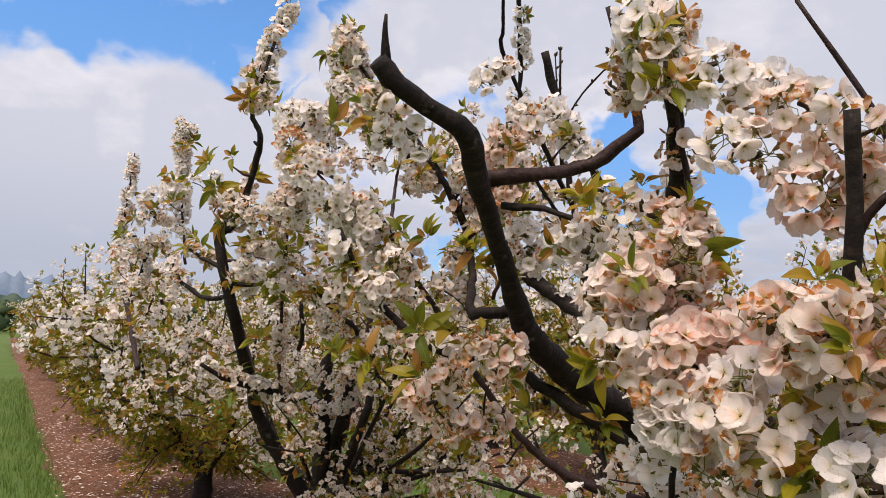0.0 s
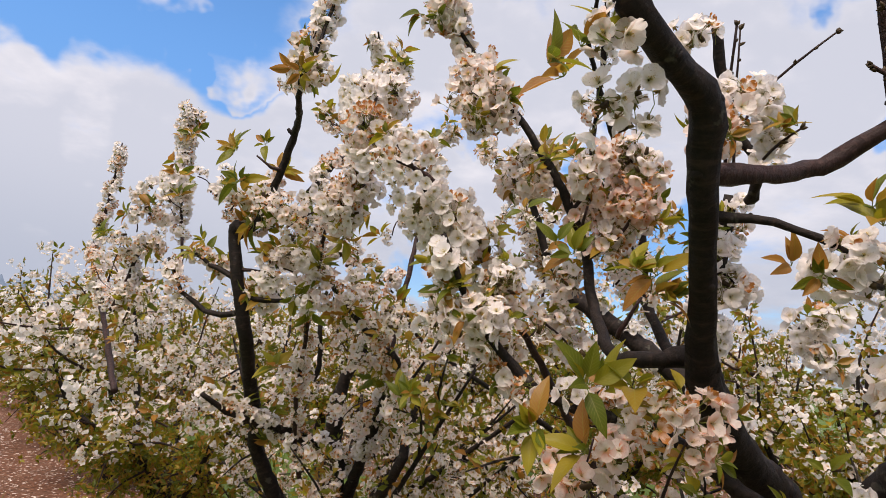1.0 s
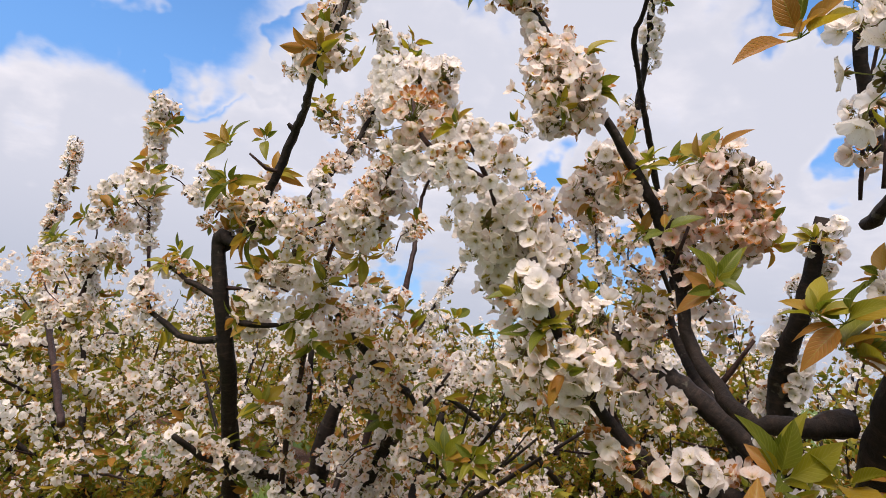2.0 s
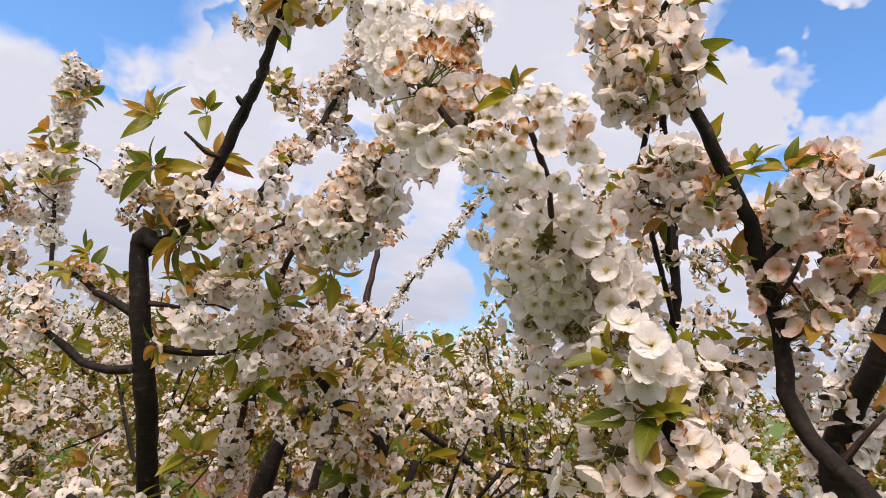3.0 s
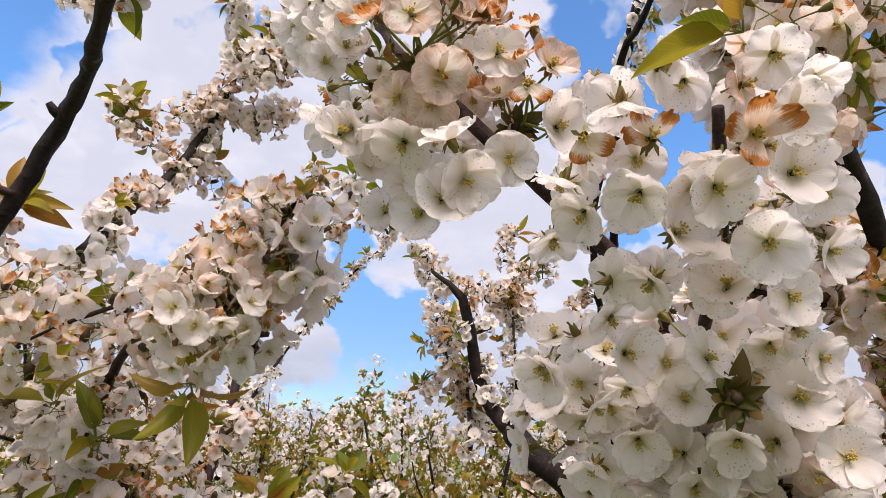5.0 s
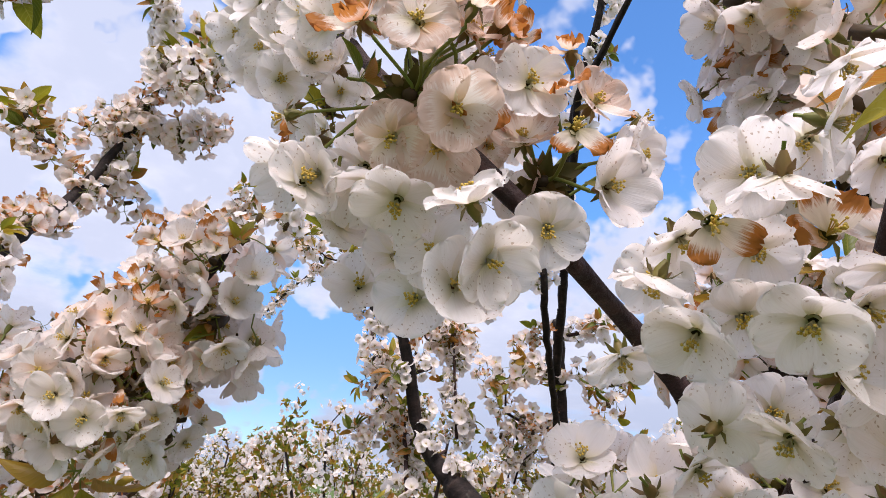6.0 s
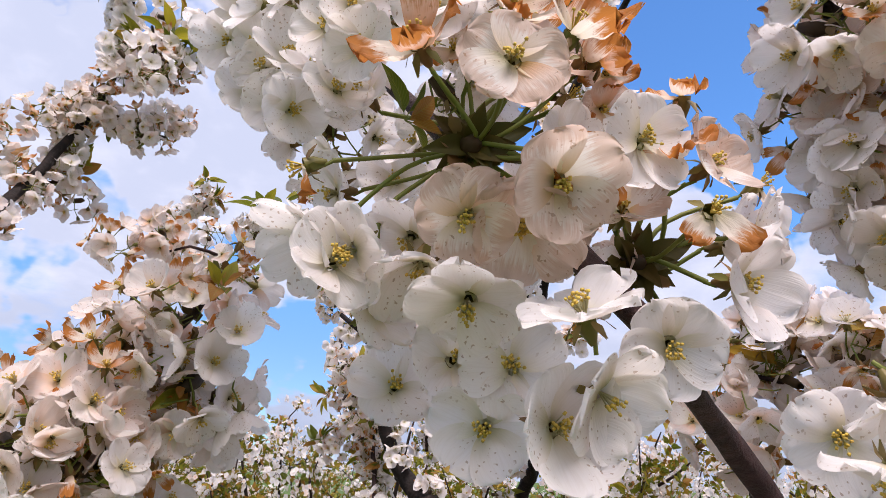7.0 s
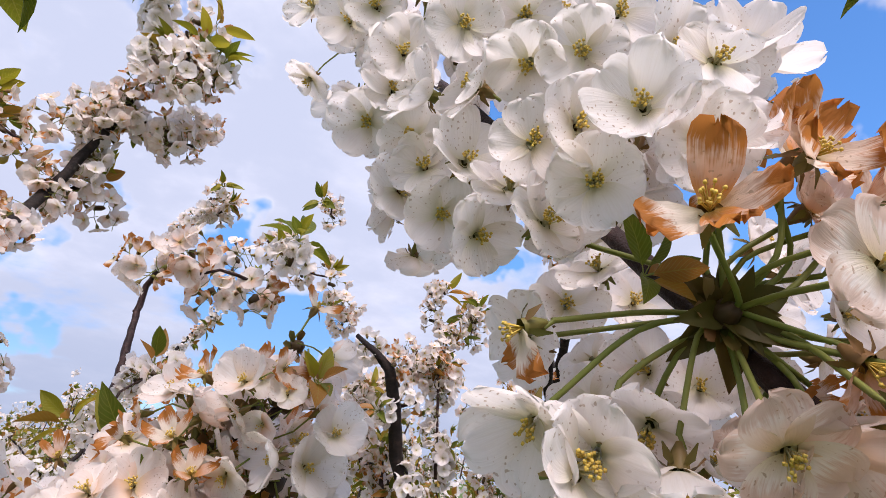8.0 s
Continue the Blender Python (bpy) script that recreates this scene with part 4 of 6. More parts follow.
m7 = tree_a.limb("limb", [(1.33, 2.0, 0.8, 0.055), (1.3, 2.5, 1.45, 0.045), (0.782, 2.828, 1.934, 0.034), (0.762, 2.909, 1.991, 0.026), (0.717, 2.981, 2.079, 0.021), (0.686, 2.99, 2.162, 0.018), (0.655, 2.976, 2.239, 0.017), (0.629, 2.965, 2.301, 0.0165), (0.604, 2.956, 2.357, 0.014), (0.564, 2.979, 2.399, 0.009), (0.528, 3.015, 2.436, 0.006)])
for line in ([(0.709, 3.073, 2.282, 0.006), (0.756, 3.013, 2.307, 0.004)], [(0.758, 3.102, 2.096, 0.007), (0.711, 3.138, 2.147, 0.006), (0.661, 3.173, 2.255, 0.005), (0.628, 3.193, 2.426, 0.004)], [(0.87, 3.052, 2.116, 0.005), (0.844, 3.049, 2.339, 0.004), (0.823, 3.045, 2.472, 0.003)], [(0.697, 3.026, 1.94, 0.008), (0.706, 3.056, 2.036, 0.007), (0.699, 3.09, 2.197, 0.005)]):
    tree_a.flower_along(tree_a.limb("twig", line, True, 6), 0.05, 0, leaf=0.3)
pole = tree_a.limb("limb", [(1.34, 2.0, 0.8, 0.05), (1.235, 2.617, 1.504, 0.03)] + [(1.134, 2.913, 1.945, 0.021), (1.099, 2.858, 2.091, 0.018), (1.065, 2.821, 2.258, 0.017), (1.027, 2.793, 2.397, 0.016), (1.012, 2.79, 2.456, 0.015)])
for line in ([(1.031, 2.785, 2.41, 0.006), (1.067, 2.709, 2.419, 0.005), (1.095, 2.626, 2.427, 0.004)], [(1.039, 2.821, 2.31, 0.006), (0.962, 2.881, 2.319, 0.004)], [(1.076, 2.844, 2.155, 0.006), (1.001, 2.896, 2.164, 0.005), (0.949, 2.939, 2.2, 0.004)]):
    tree_a.flower_along(tree_a.limb("twig", line, True, 6), 0.05, 0, leaf=0.3)
stick = tree_a.limb("branch", [(1.035, 2.814, 2.279, 0.013)] + [(0.71, 2.425, 2.683, 0.01), (0.621, 2.315, 2.808, 0.009), (0.621, 2.268, 2.846, 0.008), (0.609, 2.189, 2.912, 0.007), (0.594, 2.123, 2.96, 0.006)])
spur = tree_a.limb("branch", [(1.12, 1.821, 1.063, 0.02), (0.726, 1.966, 1.209, 0.014)] + [(0.345, 1.878, 1.71, 0.009), (0.259, 1.845, 1.813, 0.009), (0.188, 1.774, 1.936, 0.009), (0.1, 1.742, 2.02, 0.007), (0.047, 1.745, 2.062, 0.006), (-0.028, 1.722, 2.085, 0.005), (-0.074, 1.714, 2.102, 0.005), (-0.101, 1.755, 2.153, 0.004), (-0.104, 1.855, 2.261, 0.004), (-0.092, 1.961, 2.363, 0.004)], True, 10)
column = tree_a.limb("twig", [(0.299, 1.858, 1.706, 0.006), (0.18, 1.768, 1.859, 0.005), (0.084, 1.705, 1.952, 0.004), (0.02, 1.628, 2.027, 0.004), (-0.03, 1.585, 2.074, 0.003)], True, 8)
tree_a.flower_along(br[len(br) * 3 // 4:], 0.04, 1, leaf=0.2)
tree_a.flower_along(hook[len(hook) // 3:len(hook) * 3 // 4], 0.06, 0, leaf=0.2)
tree_a.flower_along(brside[len(brside) // 3:], 0.035, 1, leaf=0.3)
tree_a.flower_along(tri[len(tri) // 3:], 0.06, 0, leaf=0.4)
tree_a.flower_along(thin[len(thin) // 2:], 0.07, 0, leaf=0.5)
tree_a.flower_along(m7[len(m7) // 2:], 0.08, 0, leaf=0.3)
tree_a.flower_along(back[len(back) // 2:], 0.045, 0, leaf=0.2)
tree_a.flower_along(tall[len(tall) // 3:], 0.12, 0, leaf=0.2)
tree_a.flower_along(upright[len(upright) * 2 // 3:], 0.07, 0, leaf=0.1)


def spray_a(row):
    tree_a.spray(row)


for row in [(0.683, 0.732, 1.737, 0.1, 0.1, 0.05, 10, 2), (0.666, 0.762, 1.666, 0.06, 0.08, 0.05, 6, 2), (0.725, 0.701, 1.628, 0.1, 0.1, 0.05, 9, 2), (0.678, 0.742, 1.567, 0.08, 0.1, 0.05, 9, 0), (0.718, 0.661, 1.508, 0.1, 0.12, 0.06, 10, 0), (0.743, 0.54, 1.569, 0.07, 0.1, 0.06, 9, 2), (0.772, 0.479, 1.54, 0.06, 0.1, 0.07, 10, 0), (0.726, 0.54, 1.478, 0.09, 0.12, 0.05, 10, 1), (0.764, 0.459, 1.47, 0.04, 0.08, 0.04, 5, 1), (0.793, 1.109, 1.359, 0.15, 0.15, 0.09, 10, 0), (0.806, 0.619, 1.901, 0.05, 0.05, 0.03, 2, 2)]:
    spray_a(row)
for row in [(0.828, 0.628, 1.841, 0.05, 0.06, 0.05, 3, 2), (0.864, 0.548, 1.892, 0.03, 0.05, 0.05, 2, 2), (0.634, 0.783, 2.105, 0.05, 0.07, 0.06, 6, 0), (0.704, 0.762, 2.058, 0.05, 0.07, 0.07, 7, 0), (0.658, 0.853, 2.026, 0.04, 0.05, 0.04, 4, 0), (0.784, 0.71, 2.02, 0.04, 0.04, 0.04, 3, 0), (0.748, 0.67, 1.859, 0.04, 0.05, 0.02, 2, 1), (0.585, 1.329, 1.75, 0.04, 0.05, 0.06, 3, 0), (0.612, 1.332, 1.768, 0.06, 0.1, 0.06, 3, 0), (0.422, 1.377, 1.486, 0.11, 0.12, 0.1, 12, 2), (0.907, 1.502, 1.442, 0.11, 0.12, 0.07, 7, 0)]:
    spray_a(row)
for row in [(0.937, 1.74, 1.672, 0.1, 0.1, 0.11, 7, 0), (0.623, 1.379, 2.106, 0.14, 0.15, 0.1, 8, 0), (0.485, 1.247, 2.08, 0.04, 0.03, 0.06, 2, 2), (0.518, 1.685, 2.16, 0.08, 0.06, 0.06, 9, 1), (0.472, 1.754, 1.992, 0.09, 0.07, 0.07, 10, 2), (0.297, 1.834, 2.138, 0.06, 0.08, 0.09, 8, 0), (0.293, 1.79, 2.064, 0.06, 0.06, 0.04, 6, 1), (0.143, 1.626, 2.259, 0.09, 0.06, 0.06, 9, 1), (0.07, 1.69, 2.455, 0.05, 0.05, 0.06, 9, 0), (0.212, 1.66, 2.201, 0.04, 0.05, 0.03, 3, 0), (0.266, 1.839, 1.843, 0.11, 0.08, 0.05, 10, 0), (0.266, 1.71, 1.774, 0.06, 0.06, 0.05, 5, 0)]:
    spray_a(row)
for row in [(0.572, 1.779, 1.811, 0.07, 0.12, 0.09, 4, 1), (0.422, 1.794, 1.829, 0.05, 0.1, 0.05, 5, 0), (0.361, 1.803, 1.699, 0.16, 0.12, 0.08, 12, 0), (0.141, 1.669, 1.73, 0.09, 0.1, 0.07, 6, 2), (0.686, 0.962, 1.817, 0.06, 0.06, 0.05, 4, 2), (0.685, 0.842, 1.747, 0.05, 0.06, 0.05, 5, 2), (0.699, 0.851, 1.627, 0.05, 0.08, 0.07, 6, 0), (0.744, 1, 1.578, 0.08, 0.08, 0.07, 6, 0), (0.331, 1.771, 2.103, 0.03, 0.05, 0.04, 4, 1), (0.443, 1.749, 2.044, 0.03, 0.05, 0.05, 4, 2), (0.708, 3.053, 2.448, 0.1, 0.1, 0.1, 8, 1)]:
    spray_a(row)
for row in [(0.664, 3.114, 2.255, 0.1, 0.1, 0.13, 8, 0), (0.903, 2.98, 2.34, 0.1, 0.1, 0.15, 8, 0), (0.979, 2.872, 2.331, 0.08, 0.1, 0.19, 9, 0), (1.074, 2.672, 2.358, 0.08, 0.1, 0.11, 6, 0), (0.74, 3.121, 2.078, 0.15, 0.12, 0.08, 8, 0), (0.97, 2.935, 2.083, 0.15, 0.12, 0.1, 9, 0), (0.495, 3.354, 2.697, 0.1, 0.1, 0.07, 6, 0), (1.014, 2.655, 2.06, 0.11, 0.12, 0.09, 7, 0)]:
    spray_a(row)


# -- the second tree, seen through the whole walk --
tree_b = Tree((-0.18, 3.42, -0.02), "cherry tree with dark upright limbs, white blossom and bronze young leaves", leaf=1.1)
tree_b.limb("trunk", [(-0.18, 3.42, -0.06, 0.11), (-0.18, 3.42, 0.15, 0.09), (-0.18, 3.41, 0.45, 0.08), (-0.18, 3.4, 0.75, 0.07)], sides=12)
lead = tree_b.limb("limb", [(-0.2, 3.38, 0.6, 0.05), (-0.484, 3.19, 1.126, 0.031), (-0.493, 3.021, 1.314, 0.029), (-0.509, 2.871, 1.463, 0.027), (-0.519, 2.715, 1.639, 0.0265), (-0.538, 2.676, 1.732, 0.026), (-0.556, 2.649, 1.822, 0.025), (-0.573, 2.636, 1.894, 0.023), (-0.589, 2.63, 1.979, 0.022), (-0.596, 2.62, 2.027, 0.0215), (-0.589, 2.613, 2.045, 0.022), (-0.563, 2.608, 2.032, 0.018), (-0.535, 2.591, 2.018, 0.016)], sides=11)
arm_l = tree_b.limb("branch", [(-0.554, 2.672, 1.727, 0.012), (-0.62, 2.707, 1.717, 0.011), (-0.69, 2.739, 1.724, 0.0105), (-0.737, 2.757, 1.76, 0.01), (-0.789, 2.771, 1.787, 0.008), (-0.875, 2.806, 1.923, 0.006)])
arm_r = tree_b.limb("branch", [(-0.538, 2.64, 1.787, 0.0115), (-0.456, 2.626, 1.779, 0.009), (-0.375, 2.608, 1.787, 0.008), (-0.324, 2.599, 1.801, 0.006)])
tree_b.limb("twig", [(-0.56, 2.634, 1.885, 0.008), (-0.512, 2.618, 1.884, 0.006), (-0.461, 2.612, 1.885, 0.004)], True, 6)
arm_t = tree_b.limb("branch", [(-0.575, 2.658, 1.852, 0.012), (-0.629, 2.68, 1.879, 0.011), (-0.683, 2.703, 1.9, 0.009), (-0.755, 2.738, 1.941, 0.006)])
up = tree_b.limb("branch", [(-0.59, 2.645, 2.007, 0.017), (-0.531, 2.625, 2.05, 0.016), (-0.497, 2.601, 2.103, 0.0155), (-0.476, 2.577, 2.167, 0.015), (-0.452, 2.553, 2.231, 0.0145), (-0.433, 2.532, 2.289, 0.014), (-0.41, 2.496, 2.358, 0.014), (-0.397, 2.463, 2.385, 0.013), (-0.374, 2.356, 2.394, 0.0115), (-0.358, 2.232, 2.391, 0.01), (-0.347, 2.143, 2.386, 0.009), (-0.331, 2.054, 2.415, 0.008), (-0.303, 2.052, 2.48, 0.0065), (-0.283, 2.06, 2.582, 0.0055), (-0.265, 2.079, 2.682, 0.005), (-0.232, 2.106, 2.839, 0.003)])
tree_b.limb("dead_spur", [(-0.403, 2.478, 2.374, 0.008), (-0.426, 2.471, 2.393, 0.006)], sides=6)
tree_b.limb("twig", [(-0.439, 2.532, 2.254, 0.007), (-0.476, 2.532, 2.26, 0.006), (-0.532, 2.52, 2.295, 0.004)], True, 6)
bow = tree_b.limb("branch", [(-0.335, 2.563, 2.19, 0.012), (-0.296, 2.706, 2.312, 0.0115), (-0.222, 2.887, 2.5, 0.01), (-0.155, 2.91, 2.698, 0.008), (-0.128, 2.883, 2.826, 0.006), (-0.145, 2.839, 2.933, 0.005), (-0.158, 2.786, 2.988, 0.004)])
ball = tree_b.limb("branch", [(-0.1, 3.35, 0.8, 0.02), (0.1, 3.526, 1.996, 0.014)] + [(0.149, 3.654, 2.505, 0.01), (0.161, 3.626, 2.603, 0.008), (0.198, 3.567, 2.734, 0.006), (0.232, 3.518, 2.858, 0.004)], True, 7)
bow_tw = tree_b.limb("twig", [(-0.161, 2.909, 2.702, 0.005), (-0.079, 2.922, 2.72, 0.004), (0.017, 2.938, 2.776, 0.003)], True, 6)
front = tree_b.limb("branch", [(-0.22, 3.3, 0.8, 0.011), (-0.306, 2.812, 1.3, 0.009), (-0.253, 2.46, 1.964, 0.0075), (-0.215, 2.272, 2.018, 0.0065), (-0.198, 2.224, 2.036, 0.006), (-0.182, 2.18, 2.048, 0.0055), (-0.169, 2.136, 2.064, 0.005), (-0.152, 2.083, 2.091, 0.0042), (-0.137, 2.033, 2.117, 0.0034), (-0.127, 2.01, 2.134, 0.0028), (-0.126, 1.996, 2.147, 0.002)], True)
low1 = tree_b.limb("branch", [(-0.15, 3.35, 0.75, 0.03), (0.033, 2.802, 1.473, 0.018), (0.048, 2.504, 1.605, 0.012), (0.002, 2.511, 1.636, 0.012), (-0.063, 2.54, 1.693, 0.0115), (-0.143, 2.588, 1.779, 0.01), (-0.207, 2.645, 1.851, 0.008), (-0.255, 2.695, 1.93, 0.006)])
low2 = tree_b.limb("limb", [(-0.18, 3.4, 0.7, 0.05)] + [(-0.187, 3.451, 1.121, 0.045), (-0.185, 3.397, 1.337, 0.04), (-0.157, 3.364, 1.493, 0.028), (-0.081, 3.311, 1.649, 0.018)])
low3 = tree_b.limb("branch", [(-0.28, 3.025, 1.485, 0.012), (-0.263, 3.024, 1.553, 0.011), (-0.274, 3.012, 1.732, 0.01)])
low4 = tree_b.limb("branch", [(-0.16, 3.35, 0.7, 0.04)] + [(-0.132, 3.1, 1.132, 0.025), (-0.198, 3.065, 1.2, 0.022), (-0.326, 3.016, 1.263, 0.02), (-0.45, 2.893, 1.312, 0.016), (-0.559, 2.755, 1.362, 0.012), (-0.638, 2.677, 1.425, 0.009)])
low5 = tree_b.limb("branch", [(-0.1, 3.3, 0.7, 0.03)] + [(0.093, 2.69, 1.206, 0.02), (0.12, 2.711, 1.333, 0.016), (0.186, 2.71, 1.562, 0.01)])
tip = tree_b.limb("branch", [(-0.952, 3.24, 1.919, 0.008), (-1.048, 3.333, 2.375, 0.006), (-1.063, 3.328, 2.717, 0.003)], True, 6)
tipl = tree_b.limb("branch", [(-1.034, 3.185, 2.031, 0.01), (-1.127, 3.215, 2.019, 0.009), (-1.202, 3.266, 1.835, 0.01), (-1.257, 3.305, 1.713, 0.012)], True, 6)
for line, every, style in ((arm_l[len(arm_l) // 2:], 0.05, 0), (arm_t[len(arm_t) // 3:], 0.05, 1), (ball[-8:], 0.035, 0),
                           (low1[len(low1) // 3:], 0.06, 1), (low4[len(low4) // 3:], 0.06, 0)):
    tree_b.flower_along(line, every, style, leaf=0.35)
tree_b.flower_along(up[len(up) * 3 // 4:], 0.032, 0, leaf=0.08)
tree_b.flower_along(tip[len(tip) // 3:], 0.028, 0, leaf=0.06)
plume = tree_b.limb("branch", [(-1.2, 3.36, 1.35, 0.016), (-1.84, 4.344, 2.109, 0.012), (-1.819, 4.345, 2.354, 0.009), (-1.805, 4.349, 2.588, 0.007), (-1.797, 4.353, 2.828, 0.004)], True, 6)
tree_b.flower_along(plume[len(plume) // 3:], 0.03, 0, leaf=0.25, leaf_size=0.8)
tree_b.flower_along(tipl, 0.045, 0, leaf=0.2)
tree_b.flower_along(bow, 0.045, 0, leaf=0.22, leaf_size=0.65)
tree_b.flower_along(bow_tw, 0.04, 0, leaf=0.3, leaf_size=0.6)
tree_b.flower_along(front[len(front) // 4:], 0.045, 1, leaf=0.12, size=0.74, leaf_size=0.75)


def spray_b(row):
    tree_b.spray(row)


for row in [(-0.263, 2.575, 1.958, 0.2, 0.18, 0.14, 24, 0), (-0.35, 2.267, 2.545, 0.1, 0.08, 0.1, 7, 0), (-0.591, 2.597, 2.122, 0.04, 0.05, 0.04, 3, 1), (0.009, 2.659, 2.286, 0.15, 0.12, 0.1, 6, 1), (-0.45, 2.64, 2.26, 0.07, 0.06, 0.08, 4, 1), (-0.582, 2.696, 2.115, 0.08, 0.06, 0.08, 5, 1), (-0.41, 2.683, 1.877, 0.17, 0.15, 0.09, 10, 0), (0.058, 2.893, 2.208, 0.11, 0.15, 0.1, 4, 0), (-0.025, 2.887, 1.81, 0.2, 0.2, 0.13, 14, 1), (0.33, 3.206, 1.747, 0.24, 0.3, 0.14, 14, 0), (-0.106, 2.812, 2.726, 0.11, 0.08, 0.14, 6, 0)]:
    spray_b(row)
for row in [(-0.995, 3.144, 2.167, 0.21, 0.25, 0.21, 16, 0), (-0.376, 2.646, 1.97, 0.13, 0.2, 0.15, 10, 0), (-1.401, 3.582, 1.902, 0.25, 0.4, 0.37, 20, 1), (-0.295, 2.384, 2.031, 0.19, 0.15, 0.11, 12, 1), (0.031, 2.576, 1.708, 0.22, 0.25, 0.14, 16, 0), (-0.306, 2.97, 1.568, 0.17, 0.3, 0.21, 12, 0), (-0.081, 2.902, 1.414, 0.27, 0.3, 0.18, 16, 0), (-0.967, 3.309, 1.609, 0.33, 0.4, 0.33, 26, 1), (-0.817, 3.228, 1.29, 0.37, 0.4, 0.21, 16, 0), (-1.066, 3.352, 2.612, 0.07, 0.06, 0.15, 7, 0), (-1.185, 3.205, 2.256, 0.11, 0.1, 0.22, 7, 1)]:
    spray_b(row)
for row in [(-0.106, 2.851, 2.876, 0.05, 0.06, 0.08, 5, 1), (-0.182, 2.927, 2.673, 0.11, 0.06, 0.06, 6, 0), (-0.163, 2.942, 2.511, 0.04, 0.05, 0.04, 3, 0), (-0.32, 2.836, 2.564, 0.06, 0.06, 0.07, 4, 1), (-0.075, 2.924, 2.707, 0.09, 0.05, 0.04, 4, 0), (0.226, 3.519, 2.862, 0.06, 0.05, 0.05, 5, 0), (0.495, 3.515, 2.792, 0.1, 0.05, 0.05, 5, 0), (0.596, 3.462, 2.944, 0.03, 0.05, 0.05, 3, 0), (0.719, 3.414, 2.631, 0.06, 0.08, 0.11, 6, 0), (0.866, 3.181, 2.591, 0.05, 0.06, 0.14, 7, 0), (0.971, 3.051, 2.582, 0.03, 0.06, 0.16, 6, 0)]:
    spray_b(row)
for row in [(-0.231, 2.894, 2.251, 0.05, 0.08, 0.08, 5, 0), (-0.313, 2.054, 2.471, 0.04, 0.04, 0.05, 5, 0), (-0.308, 2.057, 2.56, 0.035, 0.04, 0.04, 4, 0)]:
    spray_b(row)


# -- lower crowns of both near trees --
def fill_crown(tree, radius, low, high, count, leaves, nearest, seed):
    rg = np.random.default_rng(seed)
    f = np.array(tree.foot)
    paths = []
    twigs = Soup()
    for k in range(44):
        az = rg.uniform(0, 2 * math.pi)
        d = np.array([math.cos(az), math.sin(az), 0])
        z0 = rg.uniform(0.45, 0.9)
        out = radius * rg.uniform(0.55, 1.0)
        z1 = rg.uniform(low, high)
        a, e = f + d * 0.08 + (0, 0, z0), f + d * out + (0, 0, z1)
        mid = a * 0.5 + e * 0.5 + rg.uniform(-0.1, 0.1, 3)
        if e[:2] @ np.array(SIDE)[:2] < nearest:
            continue
        path = smooth_path([(*a, 0.017), (*mid, 0.012), (*e, 0.005)], 0.06)
        paths.append(path)
        twigs.add(tube_piece(path[:, :3] - f, path[:, 3], 6, 0, True, 0.08, k))
        for j in range(3):
            q = path[int(rg.integers(len(path) // 3, len(path))), :3]
            t = q + np.array([rg.uniform(-0.25, 0.25), rg.uniform(-0.25, 0.25), rg.uniform(-0.15, 0.3)])
            t[2] = min(t[2], high + 0.1)
            side = smooth_path([(*q, 0.006), (*((q + t) / 2 + rg.uniform(-0.03, 0.03, 3)), 0.005), (*t, 0.0025)], 0.06)
            paths.append(side)
            twigs.add(tube_piece(side[:, :3] - f, side[:, 3], 5, 0, True, 0.08, k))
    tagged(part("twig_tangle", twigs.mesh("twig_tangle", [BARK]), tree.ob), kind="stuff")
    for k in range(count + leaves):
        path = paths[int(rg.integers(len(paths)))]
        q = path[int(rg.integers(len(path) // 3, len(path))), :3] + rg.standard_normal(3) * 0.05
        if q @ np.array(SIDE) < nearest or q[2] < 0.2:
            continue
        side = rg.standard_normal(3) + (-0.3, -0.3, 0.2)
        if k < count:
            tree.cluster(q, side, int(rg.random() < 0.35), rg.uniform(0.8, 1.05))
        else:
            tree.tuft(q, side + (0, 0, 0.5), rg.uniform(0.55, 0.95))


fill_crown(tree_a, 1.15, 0.45, 1.45, 320, 700, 1.15, 31)
fill_crown(tree_b, 1.25, 0.40, 1.75, 620, 1000, 1.25, 32)


# -- close sprays, flower by flower --
def spur_mesh():
    s = Soup()
    s.add(tube_piece([(0, 0, -0.014), (0, 0, -0.004), (0, 0, 0.005), (0, 0, 0.009)], [0.003, 0.0055, 0.005, 0.002], 7, 0, True, 0.12, 1))
    rg = np.random.default_rng(2)
    for k in range(6):
        p = petal_piece(rg.uniform(0.007, 0.011), 0.0030, 1.1, 3, 4, rg, curl=0.6)
        s.add(p, Matrix.Rotation(k * 0.8, 4, "Z") @ Matrix.Translation((0, 0.0035, 0.001)), [1])
    return s.mesh("blossom", [BUD_SCALE, CALYX])


SPUR = spur_mesh()
FACING = Vector((-0.55, -0.75, -0.12))


